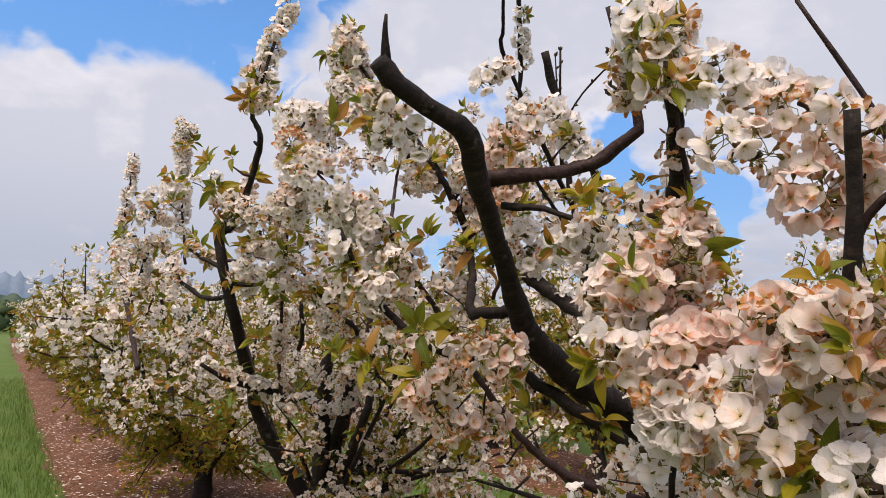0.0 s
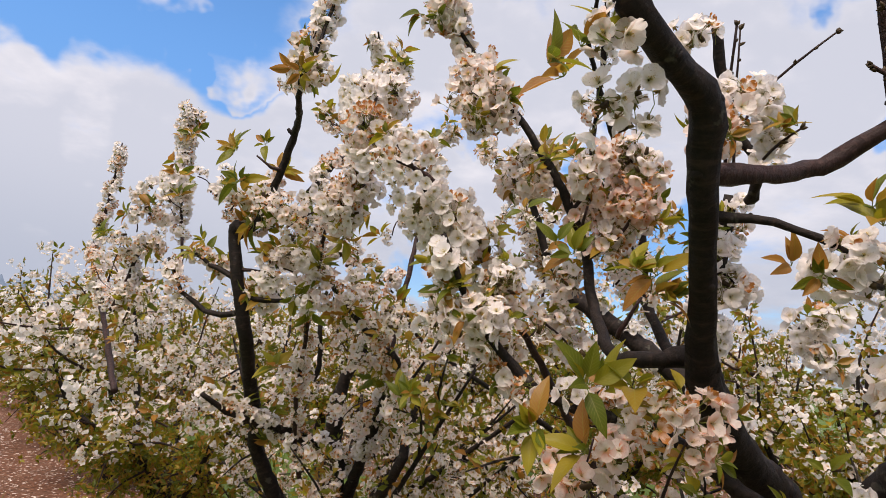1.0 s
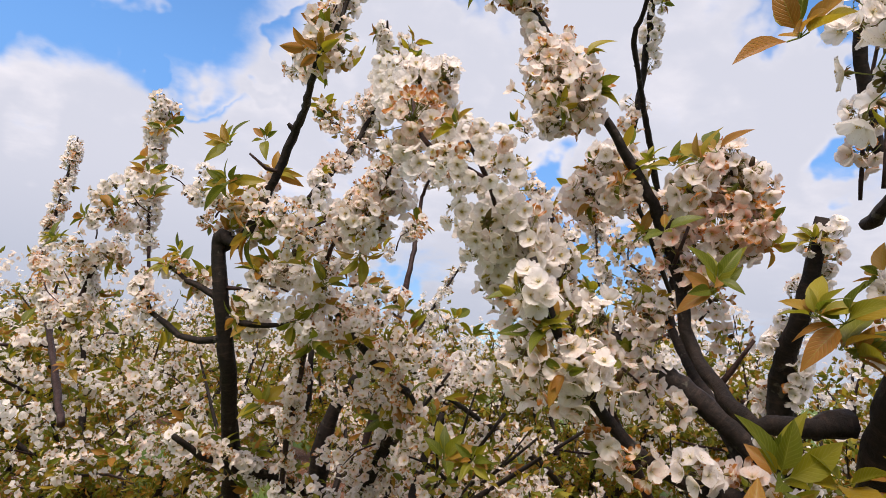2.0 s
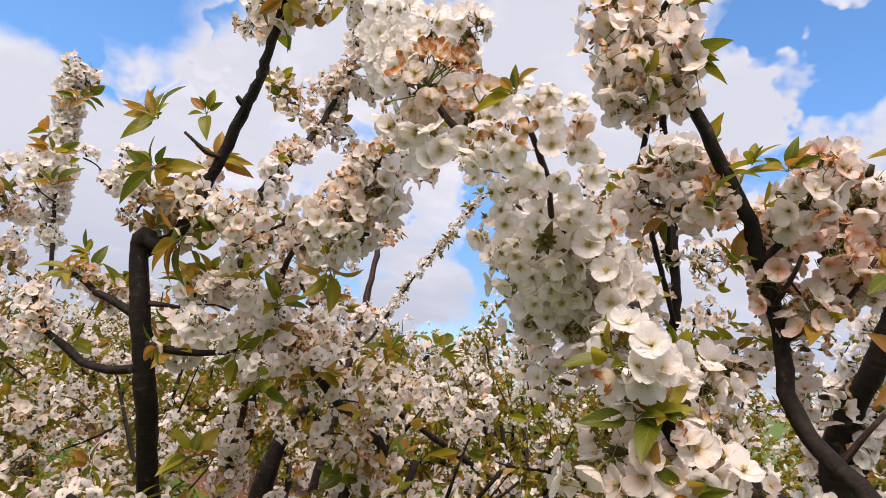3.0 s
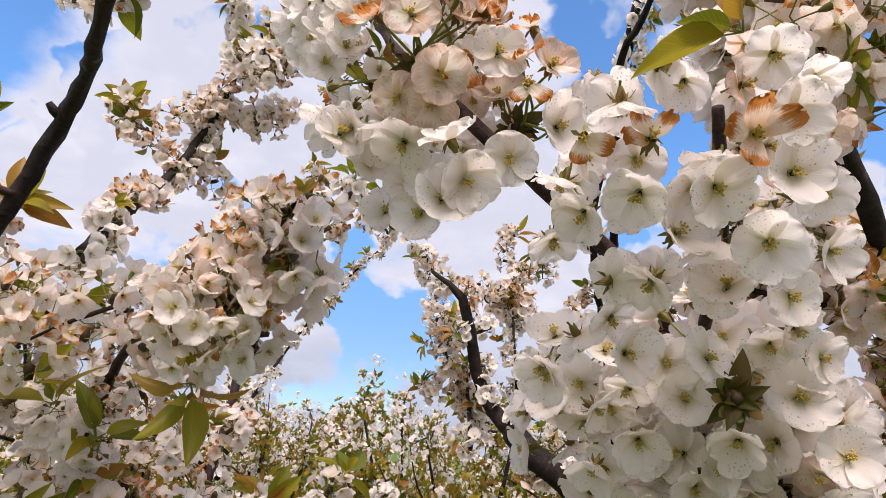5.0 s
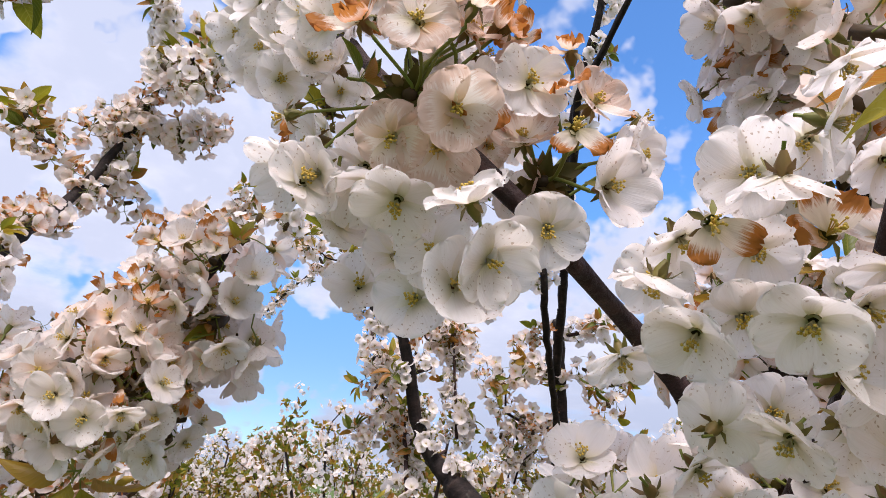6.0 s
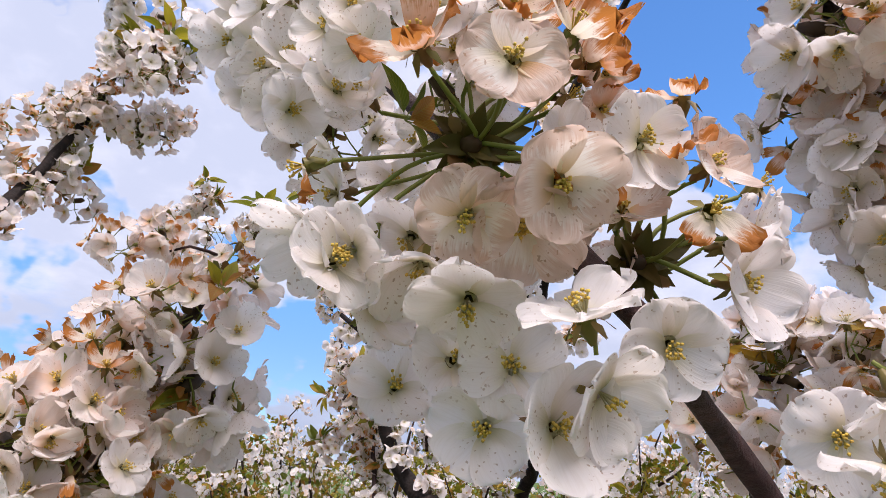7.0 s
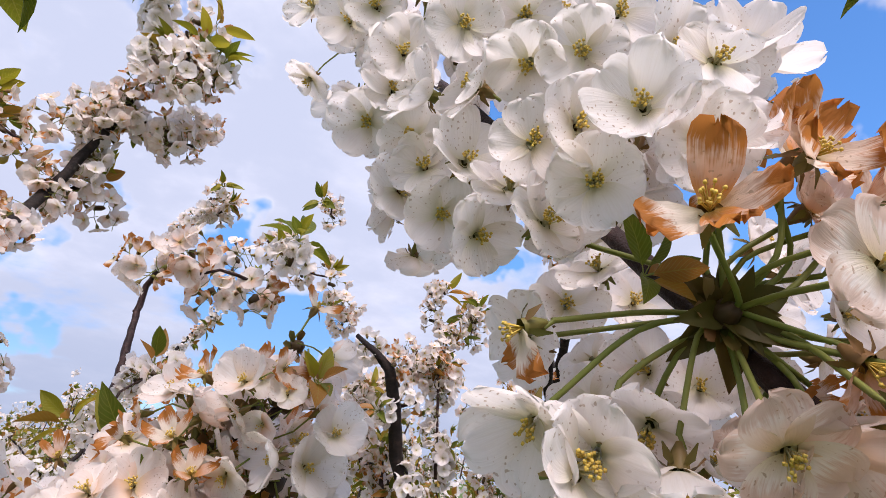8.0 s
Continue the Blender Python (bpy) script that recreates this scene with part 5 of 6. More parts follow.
def close_spur(row):
    """One spur: place, count of flowers, style (2: seen into its heart), wilted share."""
    x, y, z, n, style, wilted = row
    tree = tree_b if x < -0.10 and y > 1.93 else tree_a
    rg = np.random.default_rng(int(abs(x * 911 + y * 353 + z * 127) * 1000))
    heart = style == 2
    style = min(int(style), 1)
    face = FACING if heart else FACING * 0.8 + Vector(rg.standard_normal(3)) * 0.55
    cl = part("blossom", SPUR, tree.ob, tree.back @ Matrix.Translation((x, y, z)) @ aim(face))
    done = []
    for j in range(int(n * 1.65)):
        options = [outward(rg, 1.9) for _ in range(8)]
        if heart:
            options = [o for o in (outward(rg, 1.9) for _ in range(60)) if -0.7 < o[2] < 0.2] or options
        d = max(options, key=lambda w: min([np.linalg.norm(w - o) for o in done] or [9]))
        done.append(d)
        if rg.random() < wilted:
            data = WILTED[int(rg.integers(5))]
        else:
            data = FLOWERS[style][int(rg.integers(6))]
        reach = rg.uniform(0.024, 0.041)
        turn = d + rg.uniform(-0.55, 0.55, 3)
        if heart:
            reach = rg.uniform(0.034, 0.044)
            turn = d + rg.uniform(-0.35, 0.35, 3)
        part("flower", data, cl, Matrix.Translation(d * reach) @ aim(turn, rg.uniform(0, 6.28)) @ Matrix.Scale(rg.uniform(0.9, 1.05) * (0.85 if tree is tree_b else 1.0), 4))
    if rg.random() < 0.25:
        for j in range(int(rg.integers(1, 4))):
            part("leaf", LEAVES[int(rg.integers(5))], cl, Matrix.Rotation(rg.uniform(0, 6.28), 4, "Z") @ Matrix.Rotation(rg.uniform(0.5, 1.3), 4, "X") @ Matrix.Scale(rg.uniform(0.3, 0.55), 4))


for row in [(0.219, 0.976, 2.036, 4, 1, 0.1), (0.259, 0.987, 2.059, 3, 1, 0.1), (0.236, 1.038, 1.973, 4, 0, 0), (0.281, 1.038, 1.993, 4, 0, 0), (0.278, 1.066, 1.959, 3, 0, 0)]:
    close_spur(row)
for row in [(-0.096, 1.861, 2.311, 12, 0, 0), (-0.05, 1.789, 2.283, 10, 0, 0.05), (-0.075, 1.955, 2.272, 9, 0, 0.02), (-0.141, 1.961, 2.352, 9, 0, 0), (-0.047, 1.855, 2.267, 8, 0, 0.05), (0.081, 1.692, 1.985, 11, 0, 0)]:
    close_spur(row)
for row in [(0.039, 1.758, 1.969, 8, 0, 0), (0.113, 1.659, 1.947, 9, 0, 0.05), (0.101, 1.72, 1.927, 10, 0, 0), (0.142, 1.685, 1.906, 8, 0, 0.05), (0.09, 1.763, 1.889, 8, 0, 0), (0.135, 1.727, 1.874, 8, 0, 0)]:
    close_spur(row)
for row in [(0.121, 1.696, 2.316, 8, 0, 0.1), (0.149, 1.688, 2.282, 9, 1, 0.3), (0.151, 1.669, 2.234, 8, 0, 0.1), (0.161, 1.702, 2.238, 8, 0, 0.05), (0.159, 1.688, 2.189, 7, 0, 0), (0.174, 1.727, 2.279, 7, 0, 0.1), (0.126, 1.657, 2.294, 8, 1, 0.25), (-0.191, 2.04, 2.051, 7, 1, 0.35), (-0.168, 2.043, 2.083, 8, 1, 0.5), (-0.137, 2.05, 2.059, 8, 1, 0.35), (-0.123, 2.063, 2.095, 7, 0, 0.2), (-0.108, 2.074, 2.129, 5, 1, 0.3), (-0.094, 2.075, 2.182, 2, 1, 0.5)]:
    close_spur(row)
for row in [(-0.167, 2.038, 2.033, 7, 0, 0.05), (-0.192, 2.031, 2.017, 7, 0, 0.1), (-0.089, 2.066, 2.087, 5, 0, 0.05), (-0.151, 2.067, 2.107, 5, 1, 0.4), (-0.207, 2.042, 2.042, 6, 1, 0.3), (-0.133, 2.053, 2.018, 6, 0, 0), (0.118, 1.703, 1.987, 8, 0, 0), (0.059, 1.805, 1.952, 5, 0, 0)]:
    close_spur(row)
for row in [(0.151, 1.707, 1.937, 6, 0, 0.05), (0.149, 1.77, 1.908, 7, 0, 0), (0.18, 1.695, 1.908, 5, 0, 0.05), (0.116, 1.78, 1.882, 5, 0, 0), (0.178, 1.752, 1.86, 5, 0, 0), (-0.139, 1.865, 2.307, 5, 0, 0)]:
    close_spur(row)
for row in [(-0.139, 2.022, 2.128, 5, 1, 0.3), (-0.146, 2.052, 2.105, 6, 1, 0.35), (-0.162, 2.092, 2.087, 6, 1, 0.35), (-0.176, 2.13, 2.071, 5, 0, 0.1), (-0.147, 2.064, 2.069, 6, 0, 0.05), (-0.181, 2.168, 2.015, 6, 0, 0.1), (-0.153, 2.103, 2.025, 7, 0, 0.1), (-0.127, 2.078, 2.006, 6, 0, 0.1), (-0.103, 1.999, 2.106, 3, 0, 0.2), (-0.119, 2.02, 2.089, 4, 0, 0.1)]:
    close_spur(row)
for row in [(0.093, 1.566, 1.729, 4, 1, 0.2), (0.125, 1.552, 1.706, 4, 1, 0.1), (0.169, 1.543, 1.743, 4, 1, 0.15), (0.191, 1.544, 1.712, 4, 0, 0.1), (0.156, 1.57, 1.733, 4, 1, 0.2), (0.088, 1.586, 1.692, 3, 0, 0), (0.247, 1.625, 1.805, 4, 0, 0), (0.222, 1.634, 1.795, 3, 0, 0)]:
    close_spur(row)


# -- the open spray at the path's end, placed flower by flower --
SPUR_HEARTS = [(-0.110, 1.754, 2.160), (-0.046, 1.728, 2.123), (0.031, 1.636, 1.951)]
OPEN_FLOWERS = {0: [mesh_of(flower_piece(rng, 0.0176 * q, cup, 11, 11, 24, 0.011, sides=6), "flower", BLOSSOM_MATERIALS[0]) for q, cup in ((1.0, 0.25), (0.96, 0.4), (1.04, 0.55), (0.98, 0.34), (1.0, 0.7))],
                1: [mesh_of(flower_piece(rng, 0.0176 * q, cup, 11, 11, 24, 0.011, sides=6), "flower", BLOSSOM_MATERIALS[3]) for q, cup in ((1.0, 0.1), (0.95, 0.5), (1.0, 0.8))],
                2: [mesh_of(flower_piece(rng, 0.0162 * q, cup, 9, 9, 18, 0.011, wilt=True, sides=6), "flower", BLOSSOM_MATERIALS[1]) for q, cup in ((1.0, 0.5), (1.05, 0.9), (0.95, 0.2), (1.0, 1.3))]}


def heart(at):
    """The opened bud of a spur: dark scales and small bracts."""
    ob = part("blossom", SPUR, tree_a.ob, tree_a.back @ Matrix.Translation(at) @ aim(FACING))
    rg = np.random.default_rng(int(abs(at[0]) * 9000))
    for k in range(16):
        part("bract", BRACTS[k % 3], ob, Matrix.Rotation(k * 2.4, 4, "Z") @ Matrix.Rotation(rg.uniform(0.1, 1.4), 4, "X") @ Matrix.Scale(rg.uniform(0.6, 1.05), 4))
    return ob


def open_flower(row):
    """One flower: place, kind (fresh, blushing, wilted), size and the spur that carries it (2, 3: a short stalk into the mass)."""
    x, y, z, kind, size, spur_no = row
    rg = np.random.default_rng(int(abs(x * 911 + y * 353 + z * 127) * 1000))
    p = Vector((x, y, z))
    if spur_no < 2:   # on a stalk of its own
        foot = Vector(SPUR_HEARTS[spur_no])
        face = ((p - foot).normalized() + FACING * (0.15 if kind == 2 else 0.7) + Vector((0, 0, -0.15)) + Vector(rg.standard_normal(3)) * 0.2).normalized()
        holder = HEARTS[spur_no]
    else:
        hang = Vector((-0.1, 0, 0.1)) if spur_no == 2 else Vector((0, 0, -0.45))
        face = (FACING * (0.9 if spur_no == 2 else 0.75) + Vector(rg.standard_normal(3)) * (0.4 if spur_no == 2 else 0.5) + hang).normalized()
        spur_no = 0 if spur_no == 2 else 2
        holder = HEARTS[spur_no]
    back = (tree_a.back @ Matrix.Translation(SPUR_HEARTS[spur_no]) @ aim(FACING)).inverted() @ tree_a.back
    kinds = OPEN_FLOWERS[int(kind)]
    part("flower", kinds[int(rg.integers(len(kinds)))], holder, back @ Matrix.Translation(p) @ aim(face, rg.uniform(0, 6.28)) @ Matrix.Scale(size, 4))
    if row[5] > 1:
        return
    neck = p - face * 0.010 * size
    mid = (foot + neck) / 2 + Vector(rg.standard_normal(3)) * 0.006 - face * 0.004
    path = smooth_path([(*foot, 0.0009), (*mid, 0.0008), (*neck, 0.0010)], 0.006)
    st = Soup()
    st.add(tube_piece(path[:, :3], np.minimum(path[:, 3], 0.0010), 6, 0, False))
    part("stalk", st.mesh("stalk", [STALK]), holder, back)


def behind(row, seed):
    """The same, deeper in the mass and turned its own way."""
    rg = np.random.default_rng(seed)
    x, y, z, kind, size, spur_no = row
    d = rg.uniform(-0.016, 0.016, 3)
    open_flower((x + 0.018 + d[0], y + 0.024 + d[1], z + d[2], 0 if kind == 2 else kind, size, spur_no))


BRACTS = [mesh_of(leaf_piece(rng, l, l * 0.28, 0.6, 0.4, 4, 7, petiole=0.002), "bract", [BRACT, STALK]) for l in (0.018, 0.024, 0.014)]
HEARTS = [heart(at) for at in SPUR_HEARTS]
for row in [(-0.16, 1.791, 2.148, 2, 1, 0), (-0.152, 1.777, 2.108, 0, 1.05, 2), (-0.126, 1.789, 2.097, 0, 1, 2), (-0.121, 1.739, 2.095, 0, 1.05, 0), (-0.104, 1.766, 2.08, 0, 1, 2), (-0.107, 1.703, 2.085, 0, 1, 2), (-0.116, 1.706, 2.127, 1, 1, 0), (-0.139, 1.703, 2.157, 1, 0.95, 0), (-0.15, 1.736, 2.176, 2, 1.05, 0), (-0.133, 1.742, 2.209, 0, 1, 0), (-0.107, 1.701, 2.138, 2, 1.05, 0), (-0.081, 1.7, 2.153, 0, 1, 0), (-0.132, 1.729, 2.118, 1, 0.9, 0), (-0.097, 1.743, 2.077, 0, 1, 2)]:
    open_flower(row)
for row in [(-0.135, 1.81, 2.152, 0, 1, 0), (-0.137, 1.793, 2.191, 0, 1, 0), (-0.111, 1.703, 2.183, 2, 1, 0), (-0.122, 1.772, 2.125, 0, 1, 0), (-0.103, 1.803, 2.073, 0, 1, 2), (-0.124, 1.719, 2.198, 2, 0.95, 0), (-0.086, 1.718, 2.195, 2, 0.8, 0), (-0.056, 1.696, 2.18, 2, 1.05, 1), (-0.064, 1.699, 2.156, 2, 1, 1), (-0.068, 1.683, 2.125, 2, 1, 1), (-0.041, 1.691, 2.11, 0, 1, 1), (-0.042, 1.696, 2.156, 1, 1, 1), (-0.021, 1.691, 2.133, 0, 1, 1), (-0.093, 1.71, 2.067, 0, 1, 2)]:
    open_flower(row)
for row in [(-0.101, 1.722, 2.056, 0, 1, 2), (-0.067, 1.702, 2.085, 0, 0.95, 1), (-0.099, 1.753, 2.057, 0, 1, 2), (-0.015, 1.706, 2.134, 0, 1, 1), (-0.066, 1.718, 2.136, 1, 0.9, 1), (-0.011, 1.692, 2.158, 2, 0.9, 1), (-0.178, 1.816, 2.266, 0, 0.86, 2), (-0.163, 1.794, 2.246, 0, 0.86, 2), (-0.153, 1.754, 2.214, 0, 0.86, 2), (-0.156, 1.775, 2.245, 0, 0.86, 2), (-0.161, 1.8, 2.272, 0, 0.86, 2), (-0.168, 1.814, 2.242, 0, 0.86, 2), (-0.174, 1.837, 2.246, 0, 0.86, 2), (-0.179, 1.855, 2.273, 0, 0.86, 2)]:
    open_flower(row)
for row in [(-0.153, 1.771, 2.194, 0, 0.86, 2), (-0.159, 1.793, 2.214, 0, 0.86, 2), (-0.141, 1.742, 2.203, 0, 0.86, 2), (-0.173, 1.886, 2.255, 0, 0.86, 2), (-0.187, 1.897, 2.31, 0, 0.86, 2), (-0.183, 1.88, 2.311, 0, 0.86, 2), (-0.159, 1.819, 2.186, 0, 0.86, 2), (-0.161, 1.827, 2.217, 0, 0.86, 2), (-0.164, 1.848, 2.22, 0, 0.86, 2), (-0.157, 1.777, 2.215, 0, 0.86, 2), (-0.133, 1.741, 2.236, 0, 0.86, 2), (-0.175, 1.865, 2.26, 0, 0.86, 2), (-0.166, 1.855, 2.237, 0, 0.86, 2), (-0.164, 1.865, 2.215, 0, 0.86, 2)]:
    open_flower(row)
for row in [(-0.154, 1.808, 2.202, 0, 0.86, 2), (-0.145, 1.77, 2.265, 0, 0.86, 2), (-0.138, 1.754, 2.245, 0, 0.86, 2), (-0.184, 1.869, 2.336, 0, 0.86, 2), (-0.167, 1.824, 2.317, 0, 0.86, 2), (-0.156, 1.786, 2.292, 0, 0.86, 2), (-0.196, 1.923, 2.329, 0, 0.86, 2), (-0.159, 1.84, 2.2, 0, 0.86, 2), (-0.151, 1.794, 2.186, 0, 0.86, 2)]:
    open_flower(row)
for row in [(-0.097, 1.81, 2.189, 0, 0.86, 2), (-0.061, 1.81, 2.159, 0, 0.86, 2), (-0.083, 1.822, 2.156, 0, 0.86, 2), (-0.096, 1.828, 2.178, 0, 0.86, 2), (-0.044, 1.804, 2.143, 0, 0.86, 2), (-0.07, 1.812, 2.183, 0, 0.86, 2), (-0.042, 1.79, 2.157, 0, 0.86, 2), (-0.036, 1.772, 2.181, 0, 0.86, 2), (-0.067, 1.761, 2.199, 0, 0.86, 2), (-0.113, 1.727, 2.205, 2, 1, 0), (-0.095, 1.731, 2.196, 1, 0.9, 0), (-0.107, 1.717, 2.143, 2, 1, 0)]:
    open_flower(row)
for row in [(-0.104, 1.731, 2.209, 2, 0.75, 0), (-0.086, 1.732, 2.2, 1, 0.62, 2), (-0.087, 1.726, 2.18, 2, 0.8, 0), (-0.088, 1.727, 2.162, 0, 0.62, 2), (-0.076, 1.726, 2.15, 2, 0.8, 0), (-0.071, 1.722, 2.181, 1, 0.65, 2), (-0.079, 1.731, 2.135, 1, 0.62, 0), (-0.103, 1.75, 2.123, 1, 0.66, 0), (-0.129, 1.744, 2.191, 2, 0.6, 2), (-0.064, 1.727, 2.142, 2, 0.7, 2), (-0.069, 1.72, 2.197, 2, 0.7, 2), (-0.092, 1.739, 2.134, 2, 0.6, 2), (-0.115, 1.798, 2.133, 0, 0.78, 2), (-0.094, 1.789, 2.147, 0, 0.8, 2), (-0.094, 1.785, 2.125, 0, 0.78, 2), (-0.059, 1.756, 2.128, 0, 0.8, 2), (-0.053, 1.745, 2.12, 0, 0.75, 2), (-0.086, 1.773, 2.115, 0, 0.75, 2), (-0.044, 1.734, 2.122, 1, 0.75, 2), (-0.108, 1.791, 2.109, 0, 0.75, 2), (-0.057, 1.765, 2.149, 0, 0.8, 2), (-0.049, 1.748, 2.158, 0, 0.8, 2), (-0.074, 1.781, 2.144, 0, 0.8, 2), (-0.065, 1.753, 2.188, 0, 0.8, 2), (-0.065, 1.771, 2.164, 0, 0.8, 2)]:
    open_flower(row)
for row in [(-0.079, 1.717, 2.197, 2, 1, 0), (-0.152, 1.791, 2.122, 0, 1, 0), (-0.144, 1.774, 2.114, 0, 1.05, 0), (-0.125, 1.761, 2.112, 0, 1, 0), (-0.111, 1.725, 2.12, 1, 1, 0)]:
    open_flower(row)
for row in [(-0.065, 1.588, 2.084, 0, 0.82, 3), (-0.079, 1.596, 2.065, 0, 0.82, 3), (-0.064, 1.594, 2.05, 2, 0.85, 3), (-0.011, 1.563, 2.067, 0, 0.82, 3), (-0.001, 1.572, 2.043, 0, 0.82, 3), (-0.036, 1.564, 2.048, 2, 0.85, 3), (-0.043, 1.58, 2.028, 0, 0.82, 3), (-0.013, 1.578, 2.01, 0, 0.82, 3), (-0.064, 1.601, 2.027, 0, 0.82, 3), (-0.01, 1.568, 2.101, 0, 0.82, 3), (-0.038, 1.591, 2.121, 0, 0.82, 3), (0.03, 1.575, 2.077, 1, 0.82, 3), (0.047, 1.587, 2.053, 0, 0.82, 3), (0.064, 1.599, 2.028, 0, 0.82, 3)]:
    open_flower(row)
    behind(row, int(abs(row[0]) * 9000))
for row in [(0.042, 1.607, 2.001, 0, 0.82, 3), (-0.004, 1.607, 1.996, 0, 0.82, 3), (-0.029, 1.629, 2, 0, 0.82, 3), (-0.038, 1.65, 2.003, 0, 0.82, 3), (-0.031, 1.683, 1.981, 0, 0.82, 3), (-0.012, 1.667, 1.971, 0, 0.82, 3), (0.019, 1.641, 1.97, 0, 0.82, 3), (0.056, 1.63, 1.982, 0, 0.82, 3), (0.092, 1.626, 1.979, 0, 0.82, 3), (-0.001, 1.705, 1.946, 0, 0.82, 3), (0.029, 1.665, 1.952, 0, 0.82, 3), (0.06, 1.657, 1.933, 0, 0.82, 3), (0.026, 1.697, 1.93, 0, 0.82, 3), (0.107, 1.655, 1.943, 0, 0.82, 3)]:
    open_flower(row)
    behind(row, int(abs(row[0]) * 9000))
for row in [(0.126, 1.655, 1.918, 1, 0.82, 3), (0.07, 1.697, 1.907, 0, 0.82, 3), (0.099, 1.684, 1.905, 0, 0.82, 3), (0.021, 1.728, 1.914, 0, 0.82, 3), (0.059, 1.719, 1.89, 0, 0.82, 3), (0.127, 1.691, 1.879, 0, 0.82, 3), (-0.017, 1.601, 2.016, 0, 0.82, 3), (-0.035, 1.609, 2.017, 0, 0.82, 3), (-0.065, 1.636, 2.029, 0, 0.82, 3), (0.022, 1.57, 2.102, 0, 0.82, 3), (-0.017, 1.582, 2.088, 1, 0.82, 3), (-0.022, 1.719, 1.964, 0, 0.82, 3), (-0.082, 1.617, 2.056, 2, 0.85, 3), (-0.072, 1.644, 2.048, 0, 0.82, 3)]:
    open_flower(row)
    behind(row, int(abs(row[0]) * 9000))


# -- young leaves that stand out --
def leaf_tuft(row):
    x, y, z, size = row
    tree = tree_b if (x < 0.0 and y > 1.9) else tree_a
    rg = np.random.default_rng(int(abs(x * 911 + y * 353 + z * 127) * 1000))
    ob = part("leaf_tuft", None, tree.ob, tree.back @ Matrix.Translation((x, y, z)) @ aim(Vector((-0.3, -0.5, 0.6)) + Vector(rg.standard_normal(3)) * 0.35))
    for k in range(int(rg.integers(5, 10))):
        part("leaf", LEAVES[int(rg.integers(5))], ob, Matrix.Rotation(rg.uniform(0, 6.28), 4, "Z") @ Matrix.Rotation(rg.uniform(0.2, 1.2), 4, "X") @ Matrix.Rotation(rg.uniform(-0.5, 0.5), 4, "Y") @ Matrix.Scale(size * rg.uniform(0.45, 0.75), 4))


for row in [(-0.056, 1.551, 2.082, 0.9), (-0.134, 1.766, 2.168, 0.45), (-0.121, 1.986, 2.146, 0.62), (-0.157, 2.036, 2.03, 0.65), (0.677, 0.401, 1.662, 0.8), (0.7, 0.389, 1.598, 0.75), (0.719, 0.37, 1.665, 0.8), (0.194, 1.092, 2.034, 1.78), (0.648, 1.228, 2.069, 1.05), (0.628, 1.245, 2.062, 0.9), (0.631, 1.054, 1.88, 1.5), (0.644, 1.051, 1.855, 1.5), (0.646, 1.246, 1.827, 1.2), (0.186, 0.993, 2.026, 1.35), (0.231, 1.013, 2.06, 1.18), (0.13, 0.937, 1.969, 1.1), (0.44, 1.324, 1.765, 1.46), (0.409, 1.327, 1.805, 1.29), (0.205, 1.18, 1.54, 1.5), (0.372, 1.345, 1.595, 1.65)]:
    leaf_tuft(row)
for row in [(0.06, 1.714, 1.544, 1.1), (0.26, 1.319, 1.835, 1.03), (0.21, 1.361, 1.9, 0.89), (0.243, 1.329, 1.994, 0.97), (0.381, 1.638, 2.112, 1.1), (0.367, 1.728, 1.994, 0.97), (0.489, 1.707, 1.915, 1.28), (0.296, 1.758, 1.742, 1.06), (0.316, 1.81, 1.789, 0.91), (0.344, 1.663, 2.121, 0.95), (-0.555, 2.405, 2.162, 1.8), (-0.552, 2.317, 2.244, 1.8), (-0.459, 2.301, 2.27, 1.35), (-0.771, 2.945, 1.976, 1.8), (-0.698, 2.961, 1.98, 1.8), (-0.095, 2.406, 2.098, 1.44), (-0.306, 2.358, 1.941, 1.31), (0.026, 2.563, 1.813, 1.8), (-0.426, 2.436, 2.032, 1.39), (-0.349, 2.422, 2.039, 1.2)]:
    leaf_tuft(row)
for row in [(0.08, 2.335, 1.663, 1.58), (0.381, 2.079, 1.761, 1.41), (0.395, 2.425, 1.709, 1.65), (-0.866, 2.787, 2.169, 1.8), (-0.889, 2.753, 2.3, 1.8), (-0.585, 2.414, 2.265, 1.95), (-0.57, 2.498, 2.185, 1.8), (-0.734, 2.753, 1.996, 1.8), (0.293, 1.371, 2.031, 1.28), (0.325, 1.421, 1.842, 1.3), (0.462, 1.327, 1.757, 1.5), (0.444, 1.317, 1.799, 1.47), (0.31, 1.274, 1.6, 1.8), (0.389, 1.27, 1.601, 1.8), (0.049, 1.917, 1.515, 1.61), (-0.049, 2.077, 1.824, 1.01), (0.318, 1.281, 1.496, 1.65), (0.807, 1.509, 1.378, 1.65), (0.894, 1.49, 1.463, 1.65), (-1.436, 3.388, 1.709, 2.1)]:
    leaf_tuft(row)
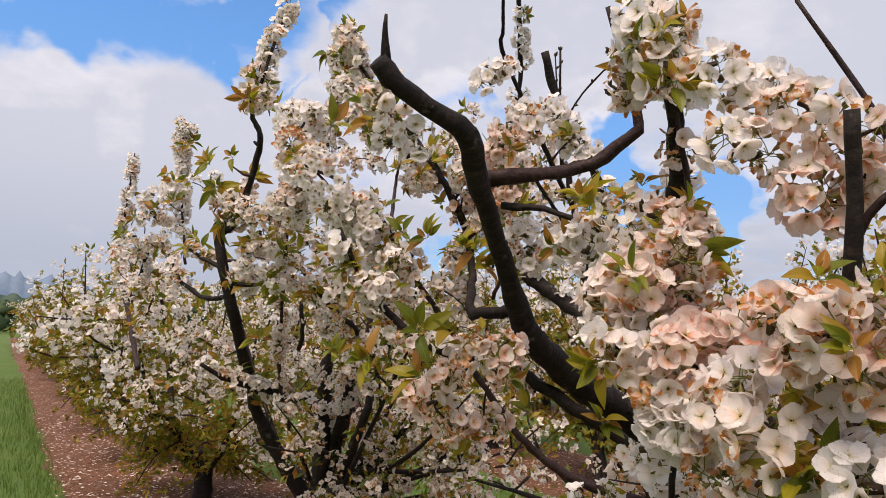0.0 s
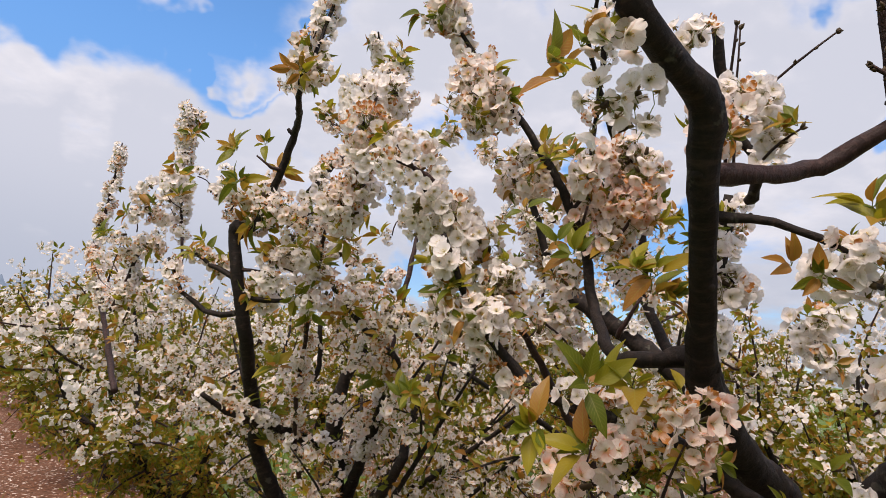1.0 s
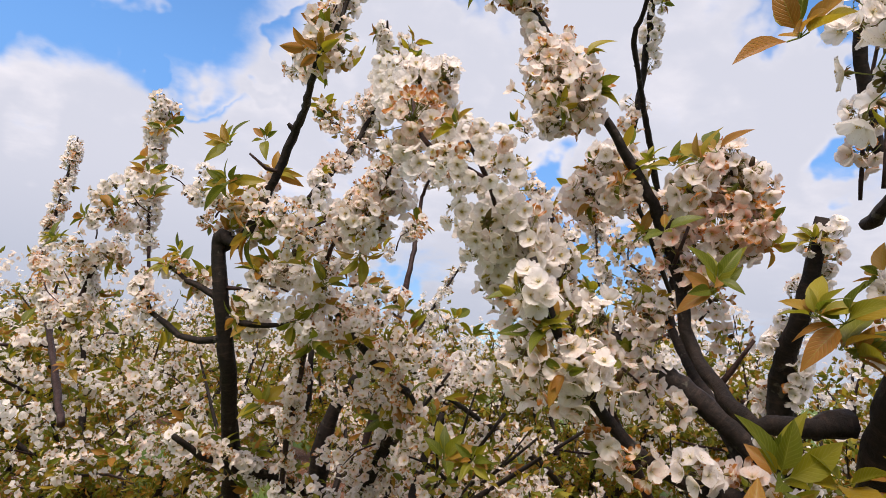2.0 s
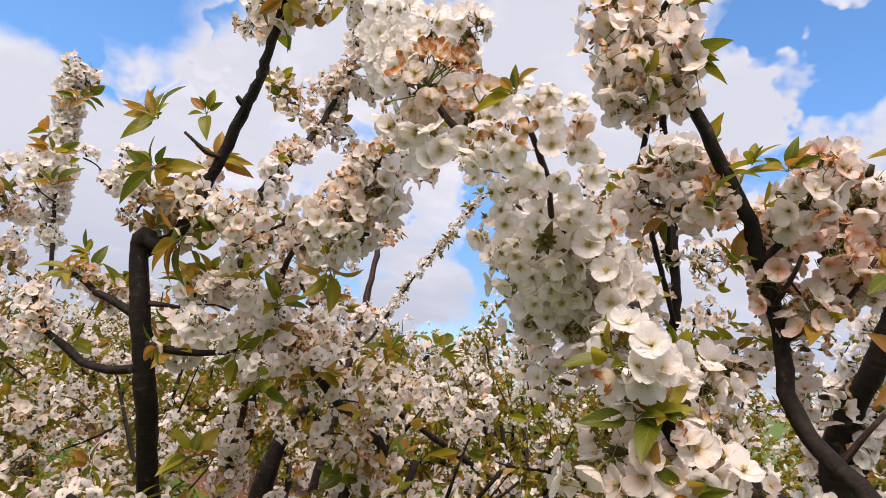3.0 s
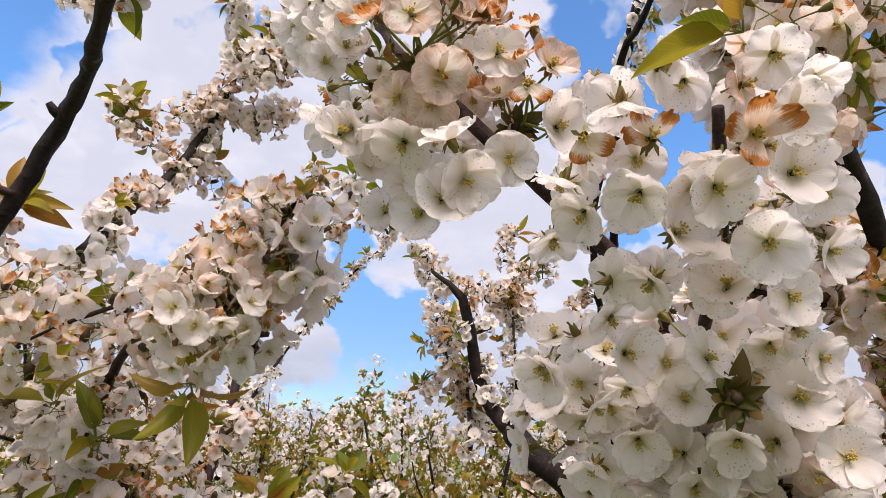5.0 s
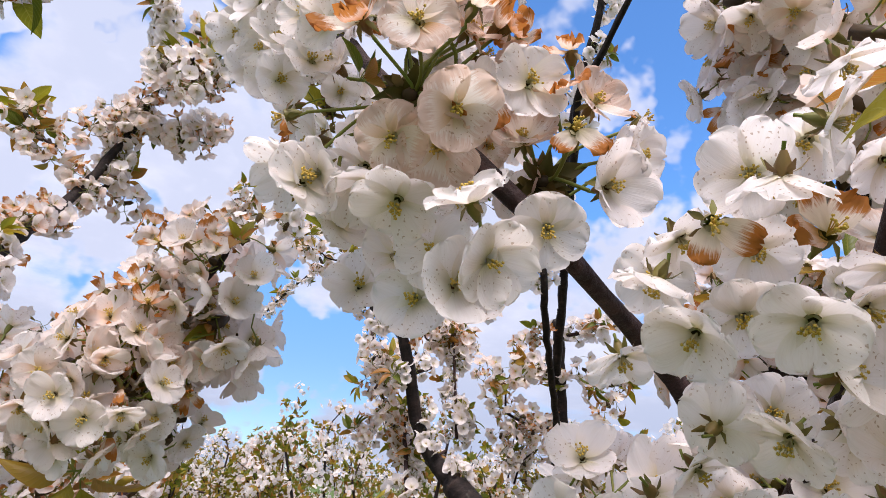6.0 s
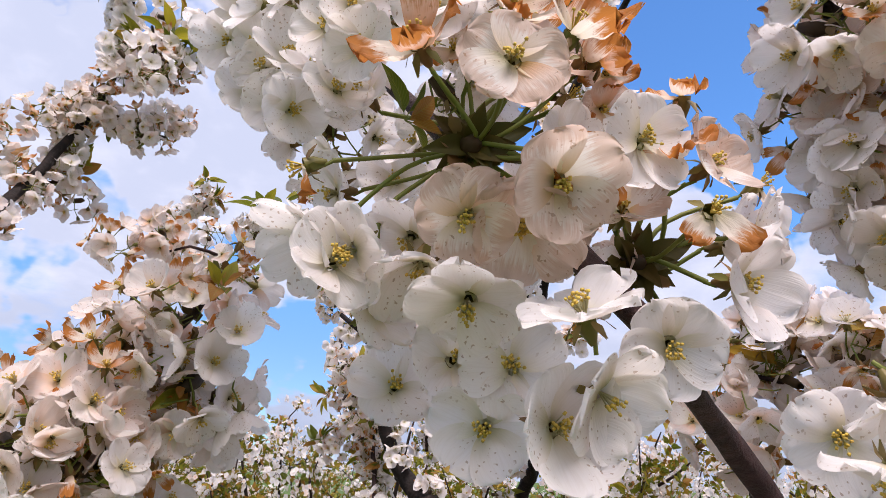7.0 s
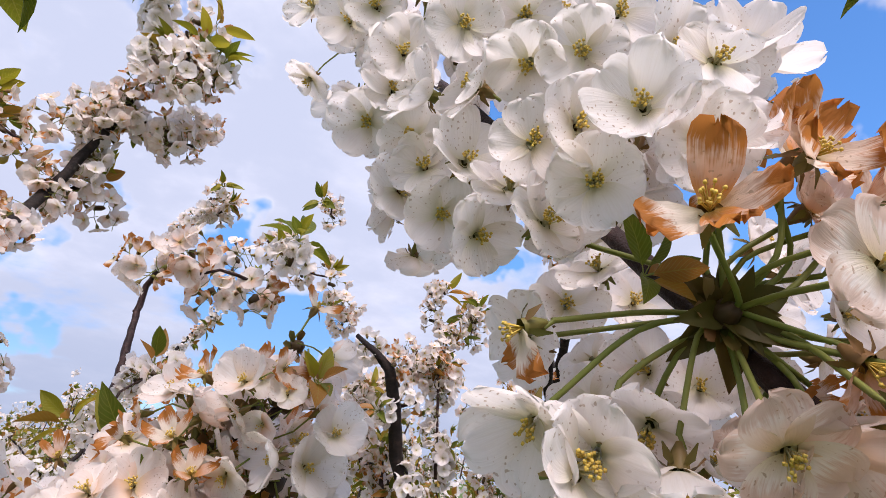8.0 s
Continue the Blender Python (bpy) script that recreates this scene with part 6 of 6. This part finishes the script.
for row in [(-0.388, 2.641, 1.54, 1.95), (0.61, 0.743, 1.807, 1.27), (0.708, 0.491, 1.458, 1.1), (0.588, 1.463, 1.462, 1.8), (0.601, 1.455, 1.404, 1.8)]:
    leaf_tuft(row)
for row in [(0.101, 1.546, 1.762, 1.25), (0.122, 1.539, 1.77, 1.2)]:
    leaf_tuft(row)
tree_a.close()
tree_b.close()

# -- the rest of the orchard --
rg = np.random.default_rng(77)
LABELS = ("cherry tree in full white blossom in an orchard row", "blossoming cherry tree with green young leaves in a row", "vase-shaped cherry tree covered in pale pink-white blossom")
row_trees = [orchard_tree(rg, plan(1.77, 5.65), LABELS[0], 2.5, 1.08, 1800, 1500, False),
             orchard_tree(rg, plan(1.75, 7.9), LABELS[1], 2.3, 0.98, 1500, 850),
             orchard_tree(rg, plan(1.75, 10.1), LABELS[2], 2.25, 0.98, 1500, 850)]
for k in range(12):
    along = 12.3 + 2.2 * k + rg.uniform(-0.1, 0.1)
    copy_thing(row_trees[1 + k % 2], Matrix.Translation(plan(1.75 + rg.uniform(-0.08, 0.08), along)) @ Matrix.Rotation(rg.uniform(0, 6.28), 4, "Z") @ Matrix.Scale(rg.uniform(0.92, 1.06), 4))
for side, first, last in ((6.0, -2.0, 19.0), (10.2, -3.0, 24.0)):
    along = first
    k = 0
    while along < last:
        copy_thing(row_trees[1 + k % 2], Matrix.Translation(plan(side + rg.uniform(-0.1, 0.1), along)) @ Matrix.Rotation(rg.uniform(0, 6.28), 4, "Z") @ Matrix.Diagonal((1.15, 1.15, rg.uniform(1.12, 1.28), 1.0)))
        along += 2.15 + rg.uniform(-0.1, 0.1)
        k += 1

tree_r = Tree(plan(5.4, 4.2), "tall leaning blossom shoots of a cherry tree in the next row")
shoot = tree_r.limb("limb", [(*plan(5.4, 4.2, -0.05), 0.05), (*plan(5.3, 4.4, 0.8), 0.035)] + [(0.326, 5.337, 1.769, 0.014), (0.463, 5.409, 2.04, 0.011), (0.781, 5.423, 2.633, 0.009), (1.039, 5.359, 3.04, 0.007), (1.263, 5.246, 3.32, 0.004)])
tree_r.flower_along(shoot[len(shoot) // 2:], 0.06, 0, leaf=0.3)
